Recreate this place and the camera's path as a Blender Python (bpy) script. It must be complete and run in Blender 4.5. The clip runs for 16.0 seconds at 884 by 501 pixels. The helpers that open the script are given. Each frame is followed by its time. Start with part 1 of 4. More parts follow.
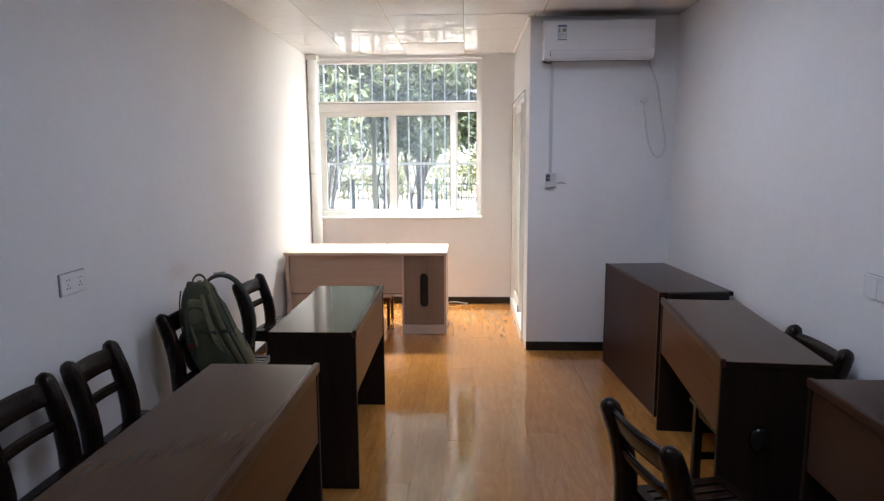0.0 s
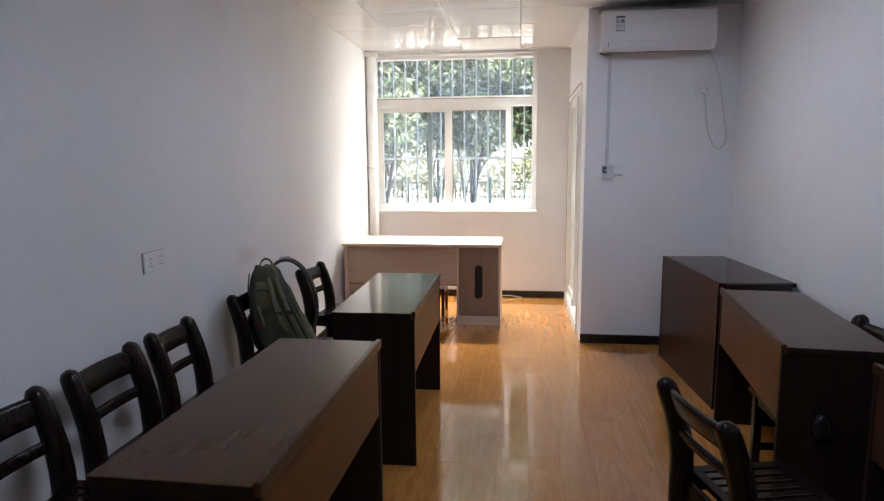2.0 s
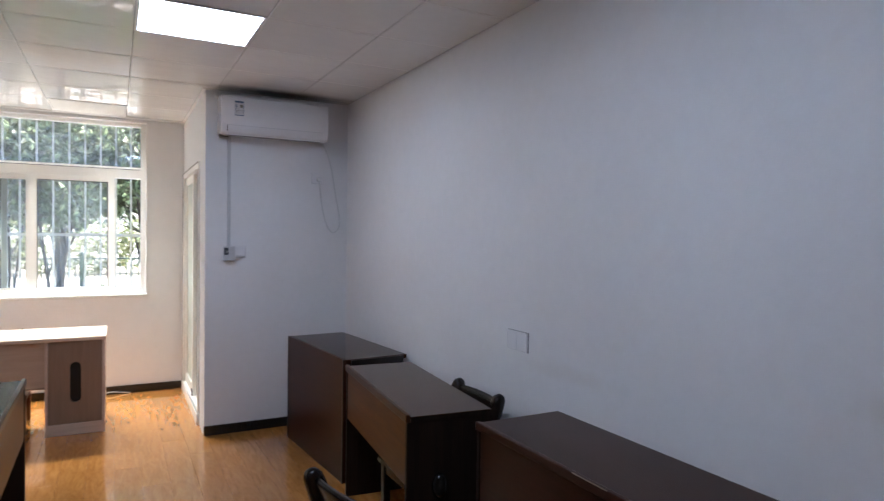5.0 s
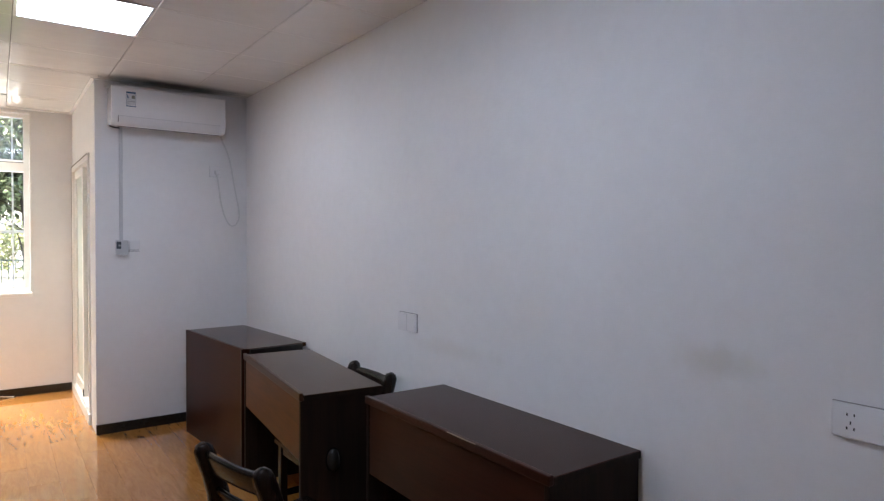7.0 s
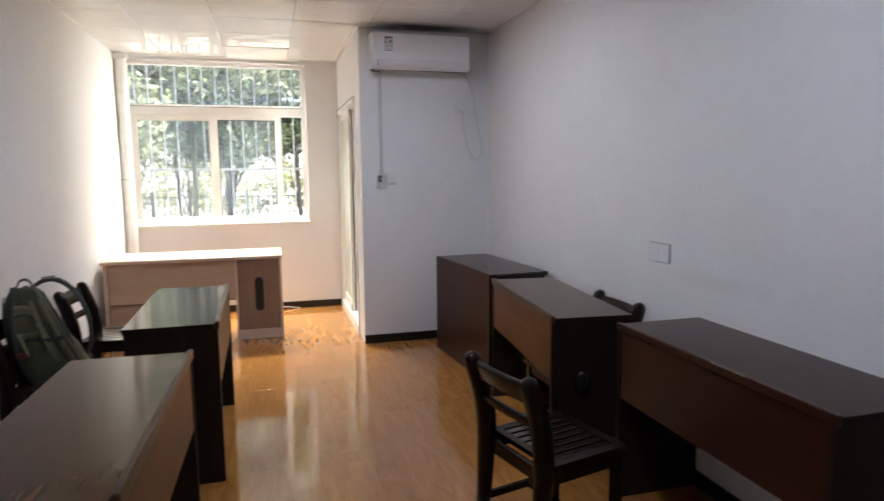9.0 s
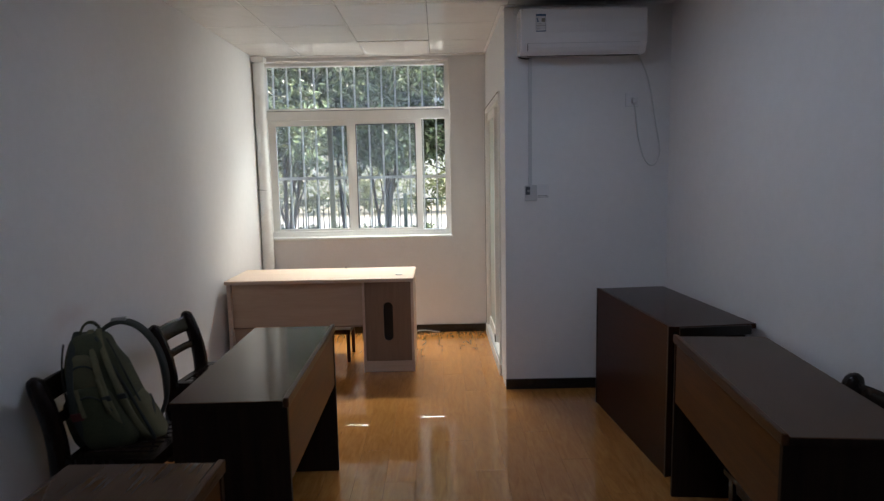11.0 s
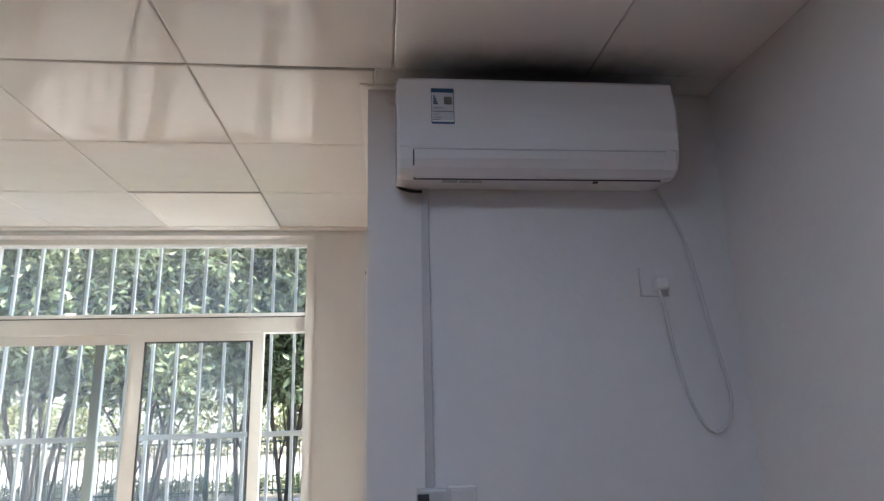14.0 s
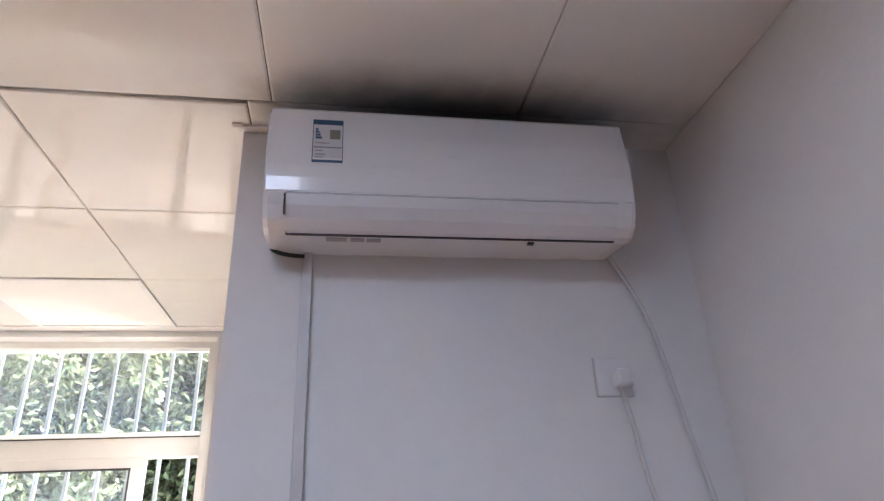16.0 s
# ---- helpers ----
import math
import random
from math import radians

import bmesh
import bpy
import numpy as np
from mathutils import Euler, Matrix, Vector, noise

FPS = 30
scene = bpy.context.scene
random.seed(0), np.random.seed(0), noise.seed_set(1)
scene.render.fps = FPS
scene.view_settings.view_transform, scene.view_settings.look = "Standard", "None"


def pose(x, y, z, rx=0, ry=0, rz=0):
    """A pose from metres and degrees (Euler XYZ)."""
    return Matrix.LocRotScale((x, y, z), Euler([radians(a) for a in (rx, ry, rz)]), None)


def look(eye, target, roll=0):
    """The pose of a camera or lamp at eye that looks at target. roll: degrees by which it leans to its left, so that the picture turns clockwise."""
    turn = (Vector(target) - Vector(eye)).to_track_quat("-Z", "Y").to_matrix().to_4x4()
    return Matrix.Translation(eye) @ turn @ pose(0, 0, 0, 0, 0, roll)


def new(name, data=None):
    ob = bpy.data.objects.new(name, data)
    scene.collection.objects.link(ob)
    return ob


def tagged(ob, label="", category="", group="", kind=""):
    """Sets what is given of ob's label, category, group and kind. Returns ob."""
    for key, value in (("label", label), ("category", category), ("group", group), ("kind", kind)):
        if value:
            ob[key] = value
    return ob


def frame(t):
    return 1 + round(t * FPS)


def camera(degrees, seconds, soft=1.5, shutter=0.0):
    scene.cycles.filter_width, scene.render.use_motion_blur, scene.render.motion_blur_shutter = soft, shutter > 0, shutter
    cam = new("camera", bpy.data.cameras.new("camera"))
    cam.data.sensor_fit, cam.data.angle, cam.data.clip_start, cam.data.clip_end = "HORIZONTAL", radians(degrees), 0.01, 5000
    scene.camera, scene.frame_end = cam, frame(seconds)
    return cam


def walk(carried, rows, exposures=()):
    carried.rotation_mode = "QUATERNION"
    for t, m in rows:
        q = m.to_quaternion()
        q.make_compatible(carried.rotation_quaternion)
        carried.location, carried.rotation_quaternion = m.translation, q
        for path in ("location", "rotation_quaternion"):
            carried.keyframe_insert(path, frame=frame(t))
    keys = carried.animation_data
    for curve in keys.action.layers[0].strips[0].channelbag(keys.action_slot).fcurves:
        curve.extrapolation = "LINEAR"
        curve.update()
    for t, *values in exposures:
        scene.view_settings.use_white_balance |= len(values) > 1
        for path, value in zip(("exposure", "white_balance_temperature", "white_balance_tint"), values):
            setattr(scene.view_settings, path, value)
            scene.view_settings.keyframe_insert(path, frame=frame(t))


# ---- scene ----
cam = camera(70.9, 16.0, soft=1.3, shutter=0.3)
PATH = [
    (0, (0.39, 0.323, 1.551), (0.309, 2.3, 1.262), -0.3),
    (0.5, (0.367, 0.35, 1.551), (0.263, 2.325, 1.258), -0.3),
    (1, (0.36, 0.322, 1.537), (0.214, 2.295, 1.246), -0.5),
    (1.5, (0.346, 0.292, 1.517), (0.129, 2.259, 1.228), -0.5),
    (2, (0.369, 0.235, 1.491), (0.122, 2.199, 1.203), -0.4),
    (2.5, (0.383, 0.188, 1.5), (0.158, 2.153, 1.207), -0.4),
    (3, (0.513, 0.139, 1.502), (0.559, 2.117, 1.21), -0.2),
    (3.5, (0.484, 0.111, 1.492), (1.004, 2.027, 1.244), 1.1),
    (4, (0.347, 0.126, 1.519), (1.135, 1.962, 1.419), 0.9),
    (4.5, (0.306, 0.122, 1.52), (1.137, 1.941, 1.484), 0.6),
    (5, (0.281, 0.297, 1.545), (1.21, 2.068, 1.499), 0.8),
    (5.2, (0.284, 0.324, 1.551), (1.277, 2.059, 1.503), 1.3),
    (7.3, (0.286, 0.058, 1.479), (1.453, 1.681, 1.43), 0.3),
    (7.4, (0.283, 0.055, 1.478), (1.445, 1.683, 1.421), 0.2),
    (7.5, (0.28, 0.058, 1.477), (1.438, 1.687, 1.41), 0.1),
    (8, (0.249, 0.099, 1.469), (1.308, 1.79, 1.334), -0.0),
    (8.5, (0.203, 0.11, 1.468), (1.05, 1.912, 1.271), -0.4),
    (9, (0.135, 0.09, 1.449), (0.661, 2.003, 1.202), -0.5),
    (9.2, (0.115, 0.099, 1.44), (0.537, 2.035, 1.167), -0.6),
    (11.3, (0.45, 1.234, 1.547), (0.455, 3.221, 1.316), -1.1),
    (11.5, (0.465, 1.389, 1.554), (0.481, 3.384, 1.419), -1.1),
    (12, (0.492, 1.85, 1.583), (0.503, 3.85, 1.616), -0.9),
    (12.5, (0.596, 2.242, 1.607), (0.648, 4.234, 1.782), -1.1),
    (13, (0.683, 2.718, 1.624), (0.781, 4.698, 1.89), -1.1),
    (13.5, (0.796, 3.107, 1.628), (0.954, 5.071, 1.973), -1.2),
    (14, (0.912, 3.502, 1.675), (1.108, 5.437, 2.141), -1.5),
    (14.5, (0.969, 3.76, 1.72), (1.179, 5.676, 2.252), -1.9),
    (15, (1.031, 3.885, 1.719), (1.309, 5.712, 2.483), -2.4),
    (15.5, (1.094, 3.942, 1.708), (1.388, 5.744, 2.524), -2.7),
    (16, (1.124, 3.953, 1.704), (1.434, 5.75, 2.525), -2.8),
]
EXPOSURES = [(0.0, 3.68, 6650, 18), (2.5, 3.66, 6650, 18), (3.5, 3.68, 6400, 17), (4.5, 3.63, 6380, 17), (5.2, 3.65, 6450, 17), (7.3, 3.94, 6900, 18), (9.2, 3.84, 7050, 17),
             (11.3, 2.47, 6500, 14), (12.0, 2.42, 6450, 12), (12.5, 2.36, 6400, 12), (13.0, 2.42, 6400, 12), (13.5, 2.74, 6400, 13), (14.0, 3.18, 6500, 15), (14.5, 3.2, 6600, 16), (15.0, 3.68, 6650, 19), (16.0, 3.98, 6660, 21)]
walk(cam, [(t, look(eye, target, roll)) for t, eye, target, roll in PATH], EXPOSURES)

# ---- light ----
SUN_UP, SUN_AZ = 52, 106
world = bpy.data.worlds.new("world")
scene.world = world
world.use_nodes = True
wn = world.node_tree.nodes
sky = wn.new("ShaderNodeTexSky")
sky.sky_type, sky.sun_disc = "NISHITA", False
sky.sun_elevation, sky.sun_rotation = radians(SUN_UP), radians(SUN_AZ)
wn["Background"].inputs[1].default_value = 0.15
world.node_tree.links.new(sky.outputs[0], wn["Background"].inputs[0])
sun = new("sun", bpy.data.lights.new("sun", "SUN"))
sun.data.energy, sun.data.angle, sun.data.color = 4.8, radians(0.5), (1.0, 0.95, 0.87)
_d = Vector((math.sin(radians(SUN_AZ)) * math.cos(radians(SUN_UP)), math.cos(radians(SUN_AZ)) * math.cos(radians(SUN_UP)), math.sin(radians(SUN_UP))))
sun.matrix_world = look(_d * 30, (0, 0, 0))
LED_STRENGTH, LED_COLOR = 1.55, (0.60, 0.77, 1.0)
# added lamp under the window head, boosts the daylight on desk and floor
daylight_fill = new("window_daylight", bpy.data.lights.new("window_daylight", "AREA"))
daylight_fill.data.shape, daylight_fill.data.size, daylight_fill.data.size_y = "RECTANGLE", 1.45, 0.14
daylight_fill.data.energy, daylight_fill.data.color, daylight_fill.data.spread = 3.5, (0.92, 1.0, 0.92), radians(74)
daylight_fill.matrix_world = look((-0.21, 6.93, 2.36), (-0.21, 6.56, 1.43))
# added lamp in the right jamb, brightens the pipe and left wall sideways
side_fill = new("window_slant_light", bpy.data.lights.new("window_slant_light", "AREA"))
side_fill.data.shape, side_fill.data.size, side_fill.data.size_y = "RECTANGLE", 0.07, 1.5
side_fill.data.energy, side_fill.data.color, side_fill.data.spread = 0.62, (0.93, 1.0, 0.93), radians(72)
side_fill.matrix_world = look((0.495, 6.975, 1.78), (-1.27, 6.55, 1.74))

# ---- plan ----
XL, XR, XP = -1.27, 1.99, 0.873        # left wall, right wall, partition
YF, YA, YB = -1.7, 5.28, 6.945         # wall behind the start, air conditioner's wall, window wall
ZC = 2.625                             # ceiling
GROUND = -0.35
WX0, WX1, WZ0, WZ1 = -1.24, 0.535, 0.95, 2.59   # window opening


# ---- materials ----
def mat(name, color, rough=0.5, metal=0.0, vary=0.08, scale=6.0, bump=0.0, bump_scale=60.0, coat=0.0, random_tone=0.0, spec=0.5):
    m = bpy.data.materials.new(name)
    m.use_nodes = True
    nt = m.node_tree
    b = nt.nodes["Principled BSDF"]
    b.inputs["Roughness"].default_value = rough
    b.inputs["Metallic"].default_value = metal
    b.inputs["Coat Weight"].default_value = coat
    b.inputs["Coat Roughness"].default_value = 0.08
    b.inputs["Specular IOR Level"].default_value = spec
    co = nt.nodes.new("ShaderNodeTexCoord")
    n1 = nt.nodes.new("ShaderNodeTexNoise")
    n1.inputs["Scale"].default_value, n1.inputs["Detail"].default_value = scale, 6.0
    nt.links.new(co.outputs["Object"], n1.inputs["Vector"])
    n2 = nt.nodes.new("ShaderNodeTexNoise")
    n2.inputs["Scale"].default_value, n2.inputs["Detail"].default_value = scale * 14, 3.0
    nt.links.new(co.outputs["Object"], n2.inputs["Vector"])
    mix = nt.nodes.new("ShaderNodeMath")
    mix.operation = "MULTIPLY_ADD"
    mix.inputs[1].default_value = 0.35
    nt.links.new(n2.outputs["Fac"], mix.inputs[0])
    nt.links.new(n1.outputs["Fac"], mix.inputs[2])
    rmp = nt.nodes.new("ShaderNodeMapRange")
    rmp.inputs["From Min"].default_value, rmp.inputs["From Max"].default_value = 0.4, 0.95
    rmp.inputs["To Min"].default_value, rmp.inputs["To Max"].default_value = 1 - vary, 1 + vary
    nt.links.new(mix.outputs[0], rmp.inputs["Value"])
    out = rmp.outputs[0]
    if random_tone:
        oi = nt.nodes.new("ShaderNodeObjectInfo")
        r2 = nt.nodes.new("ShaderNodeMapRange")
        r2.inputs["To Min"].default_value, r2.inputs["To Max"].default_value = 1 - random_tone, 1 + random_tone
        nt.links.new(oi.outputs["Random"], r2.inputs["Value"])
        mu = nt.nodes.new("ShaderNodeMath")
        mu.operation = "MULTIPLY"
        nt.links.new(out, mu.inputs[0])
        nt.links.new(r2.outputs[0], mu.inputs[1])
        out = mu.outputs[0]
    sc = nt.nodes.new("ShaderNodeVectorMath")
    sc.operation = "SCALE"
    sc.inputs[0].default_value = color[:3]
    nt.links.new(out, sc.inputs["Scale"])
    nt.links.new(sc.outputs[0], b.inputs["Base Color"])
    rr = nt.nodes.new("ShaderNodeMapRange")
    rr.inputs["To Min"].default_value, rr.inputs["To Max"].default_value = rough * 0.8, min(1.0, rough * 1.2)
    nt.links.new(n1.outputs["Fac"], rr.inputs["Value"])
    nt.links.new(rr.outputs[0], b.inputs["Roughness"])
    if bump:
        n3 = nt.nodes.new("ShaderNodeTexNoise")
        n3.inputs["Scale"].default_value, n3.inputs["Detail"].default_value = bump_scale, 4.0
        nt.links.new(co.outputs["Object"], n3.inputs["Vector"])
        bp = nt.nodes.new("ShaderNodeBump")
        bp.inputs["Strength"].default_value, bp.inputs["Distance"].default_value = bump, 0.01
        nt.links.new(n3.outputs["Fac"], bp.inputs["Height"])
        nt.links.new(bp.outputs[0], b.inputs["Normal"])
    return m


def wood(name, dark, light, rough=0.25, axis=1, grain=18.0, stretch=0.06, coat=0.0, random_tone=0.0, bump=0.04, spec=0.5):
    """Grain that runs along one axis of the object, with a broad figure and fine pores."""
    m = bpy.data.materials.new(name)
    m.use_nodes = True
    nt = m.node_tree
    b = nt.nodes["Principled BSDF"]
    b.inputs["Coat Weight"].default_value, b.inputs["Coat Roughness"].default_value = coat, 0.06
    b.inputs["Specular IOR Level"].default_value = spec
    co = nt.nodes.new("ShaderNodeTexCoord")
    oi = nt.nodes.new("ShaderNodeObjectInfo")
    off = nt.nodes.new("ShaderNodeVectorMath")
    off.operation = "SCALE"
    off.inputs[0].default_value = (37.0, 53.0, 29.0)
    nt.links.new(oi.outputs["Random"], off.inputs["Scale"])
    add = nt.nodes.new("ShaderNodeVectorMath")
    nt.links.new(co.outputs["Object"], add.inputs[0])
    nt.links.new(off.outputs[0], add.inputs[1])
    mp = nt.nodes.new("ShaderNodeMapping")
    sc = [grain, grain, grain]
    sc[axis] = grain * stretch
    mp.inputs["Scale"].default_value = sc
    nt.links.new(add.outputs[0], mp.inputs["Vector"])
    n1 = nt.nodes.new("ShaderNodeTexNoise")
    n1.inputs["Scale"].default_value, n1.inputs["Detail"].default_value, n1.inputs["Distortion"].default_value = 1.0, 5.0, 1.6
    nt.links.new(mp.outputs[0], n1.inputs["Vector"])
    n2 = nt.nodes.new("ShaderNodeTexNoise")
    n2.inputs["Scale"].default_value, n2.inputs["Detail"].default_value = 6.0, 3.0
    nt.links.new(mp.outputs[0], n2.inputs["Vector"])
    ma = nt.nodes.new("ShaderNodeMath")
    ma.operation = "MULTIPLY_ADD"
    ma.inputs[1].default_value = 0.4
    nt.links.new(n2.outputs["Fac"], ma.inputs[0])
    nt.links.new(n1.outputs["Fac"], ma.inputs[2])
    rp = nt.nodes.new("ShaderNodeValToRGB")
    rp.color_ramp.elements[0].position, rp.color_ramp.elements[0].color = 0.45, (*dark, 1)
    rp.color_ramp.elements[1].position, rp.color_ramp.elements[1].color = 0.9, (*light, 1)
    nt.links.new(ma.outputs[0], rp.inputs["Fac"])
    hs = nt.nodes.new("ShaderNodeHueSaturation")
    r2 = nt.nodes.new("ShaderNodeMapRange")
    r2.inputs["To Min"].default_value, r2.inputs["To Max"].default_value = 1 - random_tone, 1 + random_tone
    nt.links.new(oi.outputs["Random"], r2.inputs["Value"])
    nt.links.new(r2.outputs[0], hs.inputs["Value"])
    nt.links.new(rp.outputs[0], hs.inputs["Color"])
    nt.links.new(hs.outputs[0], b.inputs["Base Color"])
    rr = nt.nodes.new("ShaderNodeMapRange")
    rr.inputs["To Min"].default_value, rr.inputs["To Max"].default_value = rough * 0.93, rough * 1.08
    nt.links.new(n1.outputs["Fac"], rr.inputs["Value"])
    nt.links.new(rr.outputs[0], b.inputs["Roughness"])
    if bump:
        bp = nt.nodes.new("ShaderNodeBump")
        bp.inputs["Strength"].default_value, bp.inputs["Distance"].default_value = bump, 0.004
        nt.links.new(n2.outputs["Fac"], bp.inputs["Height"])
        nt.links.new(bp.outputs[0], b.inputs["Normal"])
    return m


def glass(name, tint=(1, 1, 1), rough=0.0):
    m = bpy.data.materials.new(name)
    m.use_nodes = True
    nt = m.node_tree
    nt.nodes.remove(nt.nodes["Principled BSDF"])
    tr = nt.nodes.new("ShaderNodeBsdfTransparent")
    tr.inputs[0].default_value = (*tint, 1)
    gl = nt.nodes.new("ShaderNodeBsdfGlossy")
    gl.inputs["Roughness"].default_value = rough
    fr = nt.nodes.new("ShaderNodeFresnel")
    fr.inputs["IOR"].default_value = 1.45
    mx = nt.nodes.new("ShaderNodeMixShader")
    nt.links.new(fr.outputs[0], mx.inputs[0])
    nt.links.new(tr.outputs[0], mx.inputs[1])
    nt.links.new(gl.outputs[0], mx.inputs[2])
    # a film of dust on the pane
    df = nt.nodes.new("ShaderNodeBsdfTranslucent")
    df.inputs[0].default_value = (0.68, 0.76, 0.80, 1)
    co = nt.nodes.new("ShaderNodeTexCoord")
    n1 = nt.nodes.new("ShaderNodeTexNoise")
    n1.inputs["Scale"].default_value, n1.inputs["Detail"].default_value = 3.0, 6.0
    nt.links.new(co.outputs["Object"], n1.inputs["Vector"])
    r1 = nt.nodes.new("ShaderNodeMapRange")
    r1.inputs["From Min"].default_value, r1.inputs["From Max"].default_value = 0.3, 0.8
    r1.inputs["To Min"].default_value, r1.inputs["To Max"].default_value = 0.055, 0.105
    nt.links.new(n1.outputs["Fac"], r1.inputs["Value"])
    mx2 = nt.nodes.new("ShaderNodeMixShader")
    nt.links.new(r1.outputs[0], mx2.inputs[0])
    nt.links.new(mx.outputs[0], mx2.inputs[1])
    nt.links.new(df.outputs[0], mx2.inputs[2])
    nt.links.new(mx2.outputs[0], nt.nodes["Material Output"].inputs["Surface"])
    return m


def leafy(name, color, spread=0.35):
    m = bpy.data.materials.new(name)
    m.use_nodes = True
    nt = m.node_tree
    b = nt.nodes["Principled BSDF"]
    b.inputs["Roughness"].default_value = 0.35
    ge = nt.nodes.new("ShaderNodeNewGeometry")
    hs = nt.nodes.new("ShaderNodeHueSaturation")
    hs.inputs["Color"].default_value = (*color, 1)
    r1 = nt.nodes.new("ShaderNodeMapRange")
    r1.inputs["To Min"].default_value, r1.inputs["To Max"].default_value = 1 - spread, 1 + spread * 1.6
    nt.links.new(ge.outputs["Random Per Island"], r1.inputs["Value"])
    nt.links.new(r1.outputs[0], hs.inputs["Value"])
    r2 = nt.nodes.new("ShaderNodeMapRange")
    r2.inputs["To Min"].default_value, r2.inputs["To Max"].default_value = 0.47, 0.52
    nt.links.new(ge.outputs["Random Per Island"], r2.inputs["Value"])
    nt.links.new(r2.outputs[0], hs.inputs["Hue"])
    nt.links.new(hs.outputs[0], b.inputs["Base Color"])
    tl = nt.nodes.new("ShaderNodeBsdfTranslucent")
    nt.links.new(hs.outputs[0], tl.inputs[0])
    mx = nt.nodes.new("ShaderNodeMixShader")
    mx.inputs[0].default_value = 0.5
    nt.links.new(b.outputs[0], mx.inputs[1])
    nt.links.new(tl.outputs[0], mx.inputs[2])
    nt.links.new(mx.outputs[0], nt.nodes["Material Output"].inputs["Surface"])
    return m


def lamp_mat(name, color, strength):
    m = bpy.data.materials.new(name)
    m.use_nodes = True
    b = m.node_tree.nodes["Principled BSDF"]
    b.inputs["Base Color"].default_value = (0.9, 0.9, 0.9, 1)
    b.inputs["Emission Color"].default_value = (*color, 1)
    b.inputs["Emission Strength"].default_value = strength
    return m


def tile_mat(name):
    """White enamelled ceiling sheet: glossy, slightly buckled, with rows of fine holes."""
    m = mat(name, (0.80, 0.79, 0.77), rough=0.06, vary=0.02, scale=2.0, spec=0.19)
    nt = m.node_tree
    b = nt.nodes["Principled BSDF"]
    co = nt.nodes.new("ShaderNodeTexCoord")
    n1 = nt.nodes.new("ShaderNodeTexNoise")
    n1.inputs["Scale"].default_value, n1.inputs["Detail"].default_value = 6.5, 1.5
    nt.links.new(co.outputs["Object"], n1.inputs["Vector"])
    bp = nt.nodes.new("ShaderNodeBump")
    bp.inputs["Strength"].default_value, bp.inputs["Distance"].default_value = 0.13, 0.02
    nt.links.new(n1.outputs["Fac"], bp.inputs["Height"])
    vo = nt.nodes.new("ShaderNodeTexVoronoi")
    vo.inputs["Scale"].default_value, vo.inputs["Randomness"].default_value = 95.0, 0.0
    nt.links.new(co.outputs["Object"], vo.inputs["Vector"])
    lt = nt.nodes.new("ShaderNodeMapRange")
    lt.inputs["From Min"].default_value, lt.inputs["From Max"].default_value = 0.16, 0.24
    nt.links.new(vo.outputs["Distance"], lt.inputs["Value"])
    bp2 = nt.nodes.new("ShaderNodeBump")
    bp2.inputs["Strength"].default_value, bp2.inputs["Distance"].default_value = 0.45, 0.001
    nt.links.new(lt.outputs[0], bp2.inputs["Height"])
    nt.links.new(bp.outputs[0], bp2.inputs["Normal"])
    nt.links.new(bp2.outputs[0], b.inputs["Normal"])
    # a dark patch, ragged at its edge, on the sheets over the air conditioner
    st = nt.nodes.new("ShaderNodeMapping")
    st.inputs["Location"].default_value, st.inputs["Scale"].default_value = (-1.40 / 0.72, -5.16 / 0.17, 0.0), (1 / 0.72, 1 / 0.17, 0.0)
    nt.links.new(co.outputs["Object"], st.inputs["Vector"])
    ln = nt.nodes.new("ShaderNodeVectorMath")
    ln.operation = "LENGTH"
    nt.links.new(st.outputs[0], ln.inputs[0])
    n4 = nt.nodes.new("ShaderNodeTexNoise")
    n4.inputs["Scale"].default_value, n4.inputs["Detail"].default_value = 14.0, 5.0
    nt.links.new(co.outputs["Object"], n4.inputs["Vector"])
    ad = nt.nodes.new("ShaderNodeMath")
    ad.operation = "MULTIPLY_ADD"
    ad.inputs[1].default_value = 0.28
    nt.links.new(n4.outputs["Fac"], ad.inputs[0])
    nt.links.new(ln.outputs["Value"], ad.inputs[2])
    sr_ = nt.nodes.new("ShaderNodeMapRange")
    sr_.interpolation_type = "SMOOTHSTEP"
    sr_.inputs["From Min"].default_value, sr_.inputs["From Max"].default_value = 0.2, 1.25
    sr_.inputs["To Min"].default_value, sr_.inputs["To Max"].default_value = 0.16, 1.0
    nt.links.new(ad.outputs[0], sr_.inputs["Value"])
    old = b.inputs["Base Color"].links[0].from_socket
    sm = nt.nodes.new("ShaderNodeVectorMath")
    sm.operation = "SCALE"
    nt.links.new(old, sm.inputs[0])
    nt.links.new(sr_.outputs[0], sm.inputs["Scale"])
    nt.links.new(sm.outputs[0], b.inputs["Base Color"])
    return m


M_WALL = mat("white_wall_paint", (0.76, 0.75, 0.75), rough=0.62, vary=0.05, scale=1.3, bump=0.10, bump_scale=45)


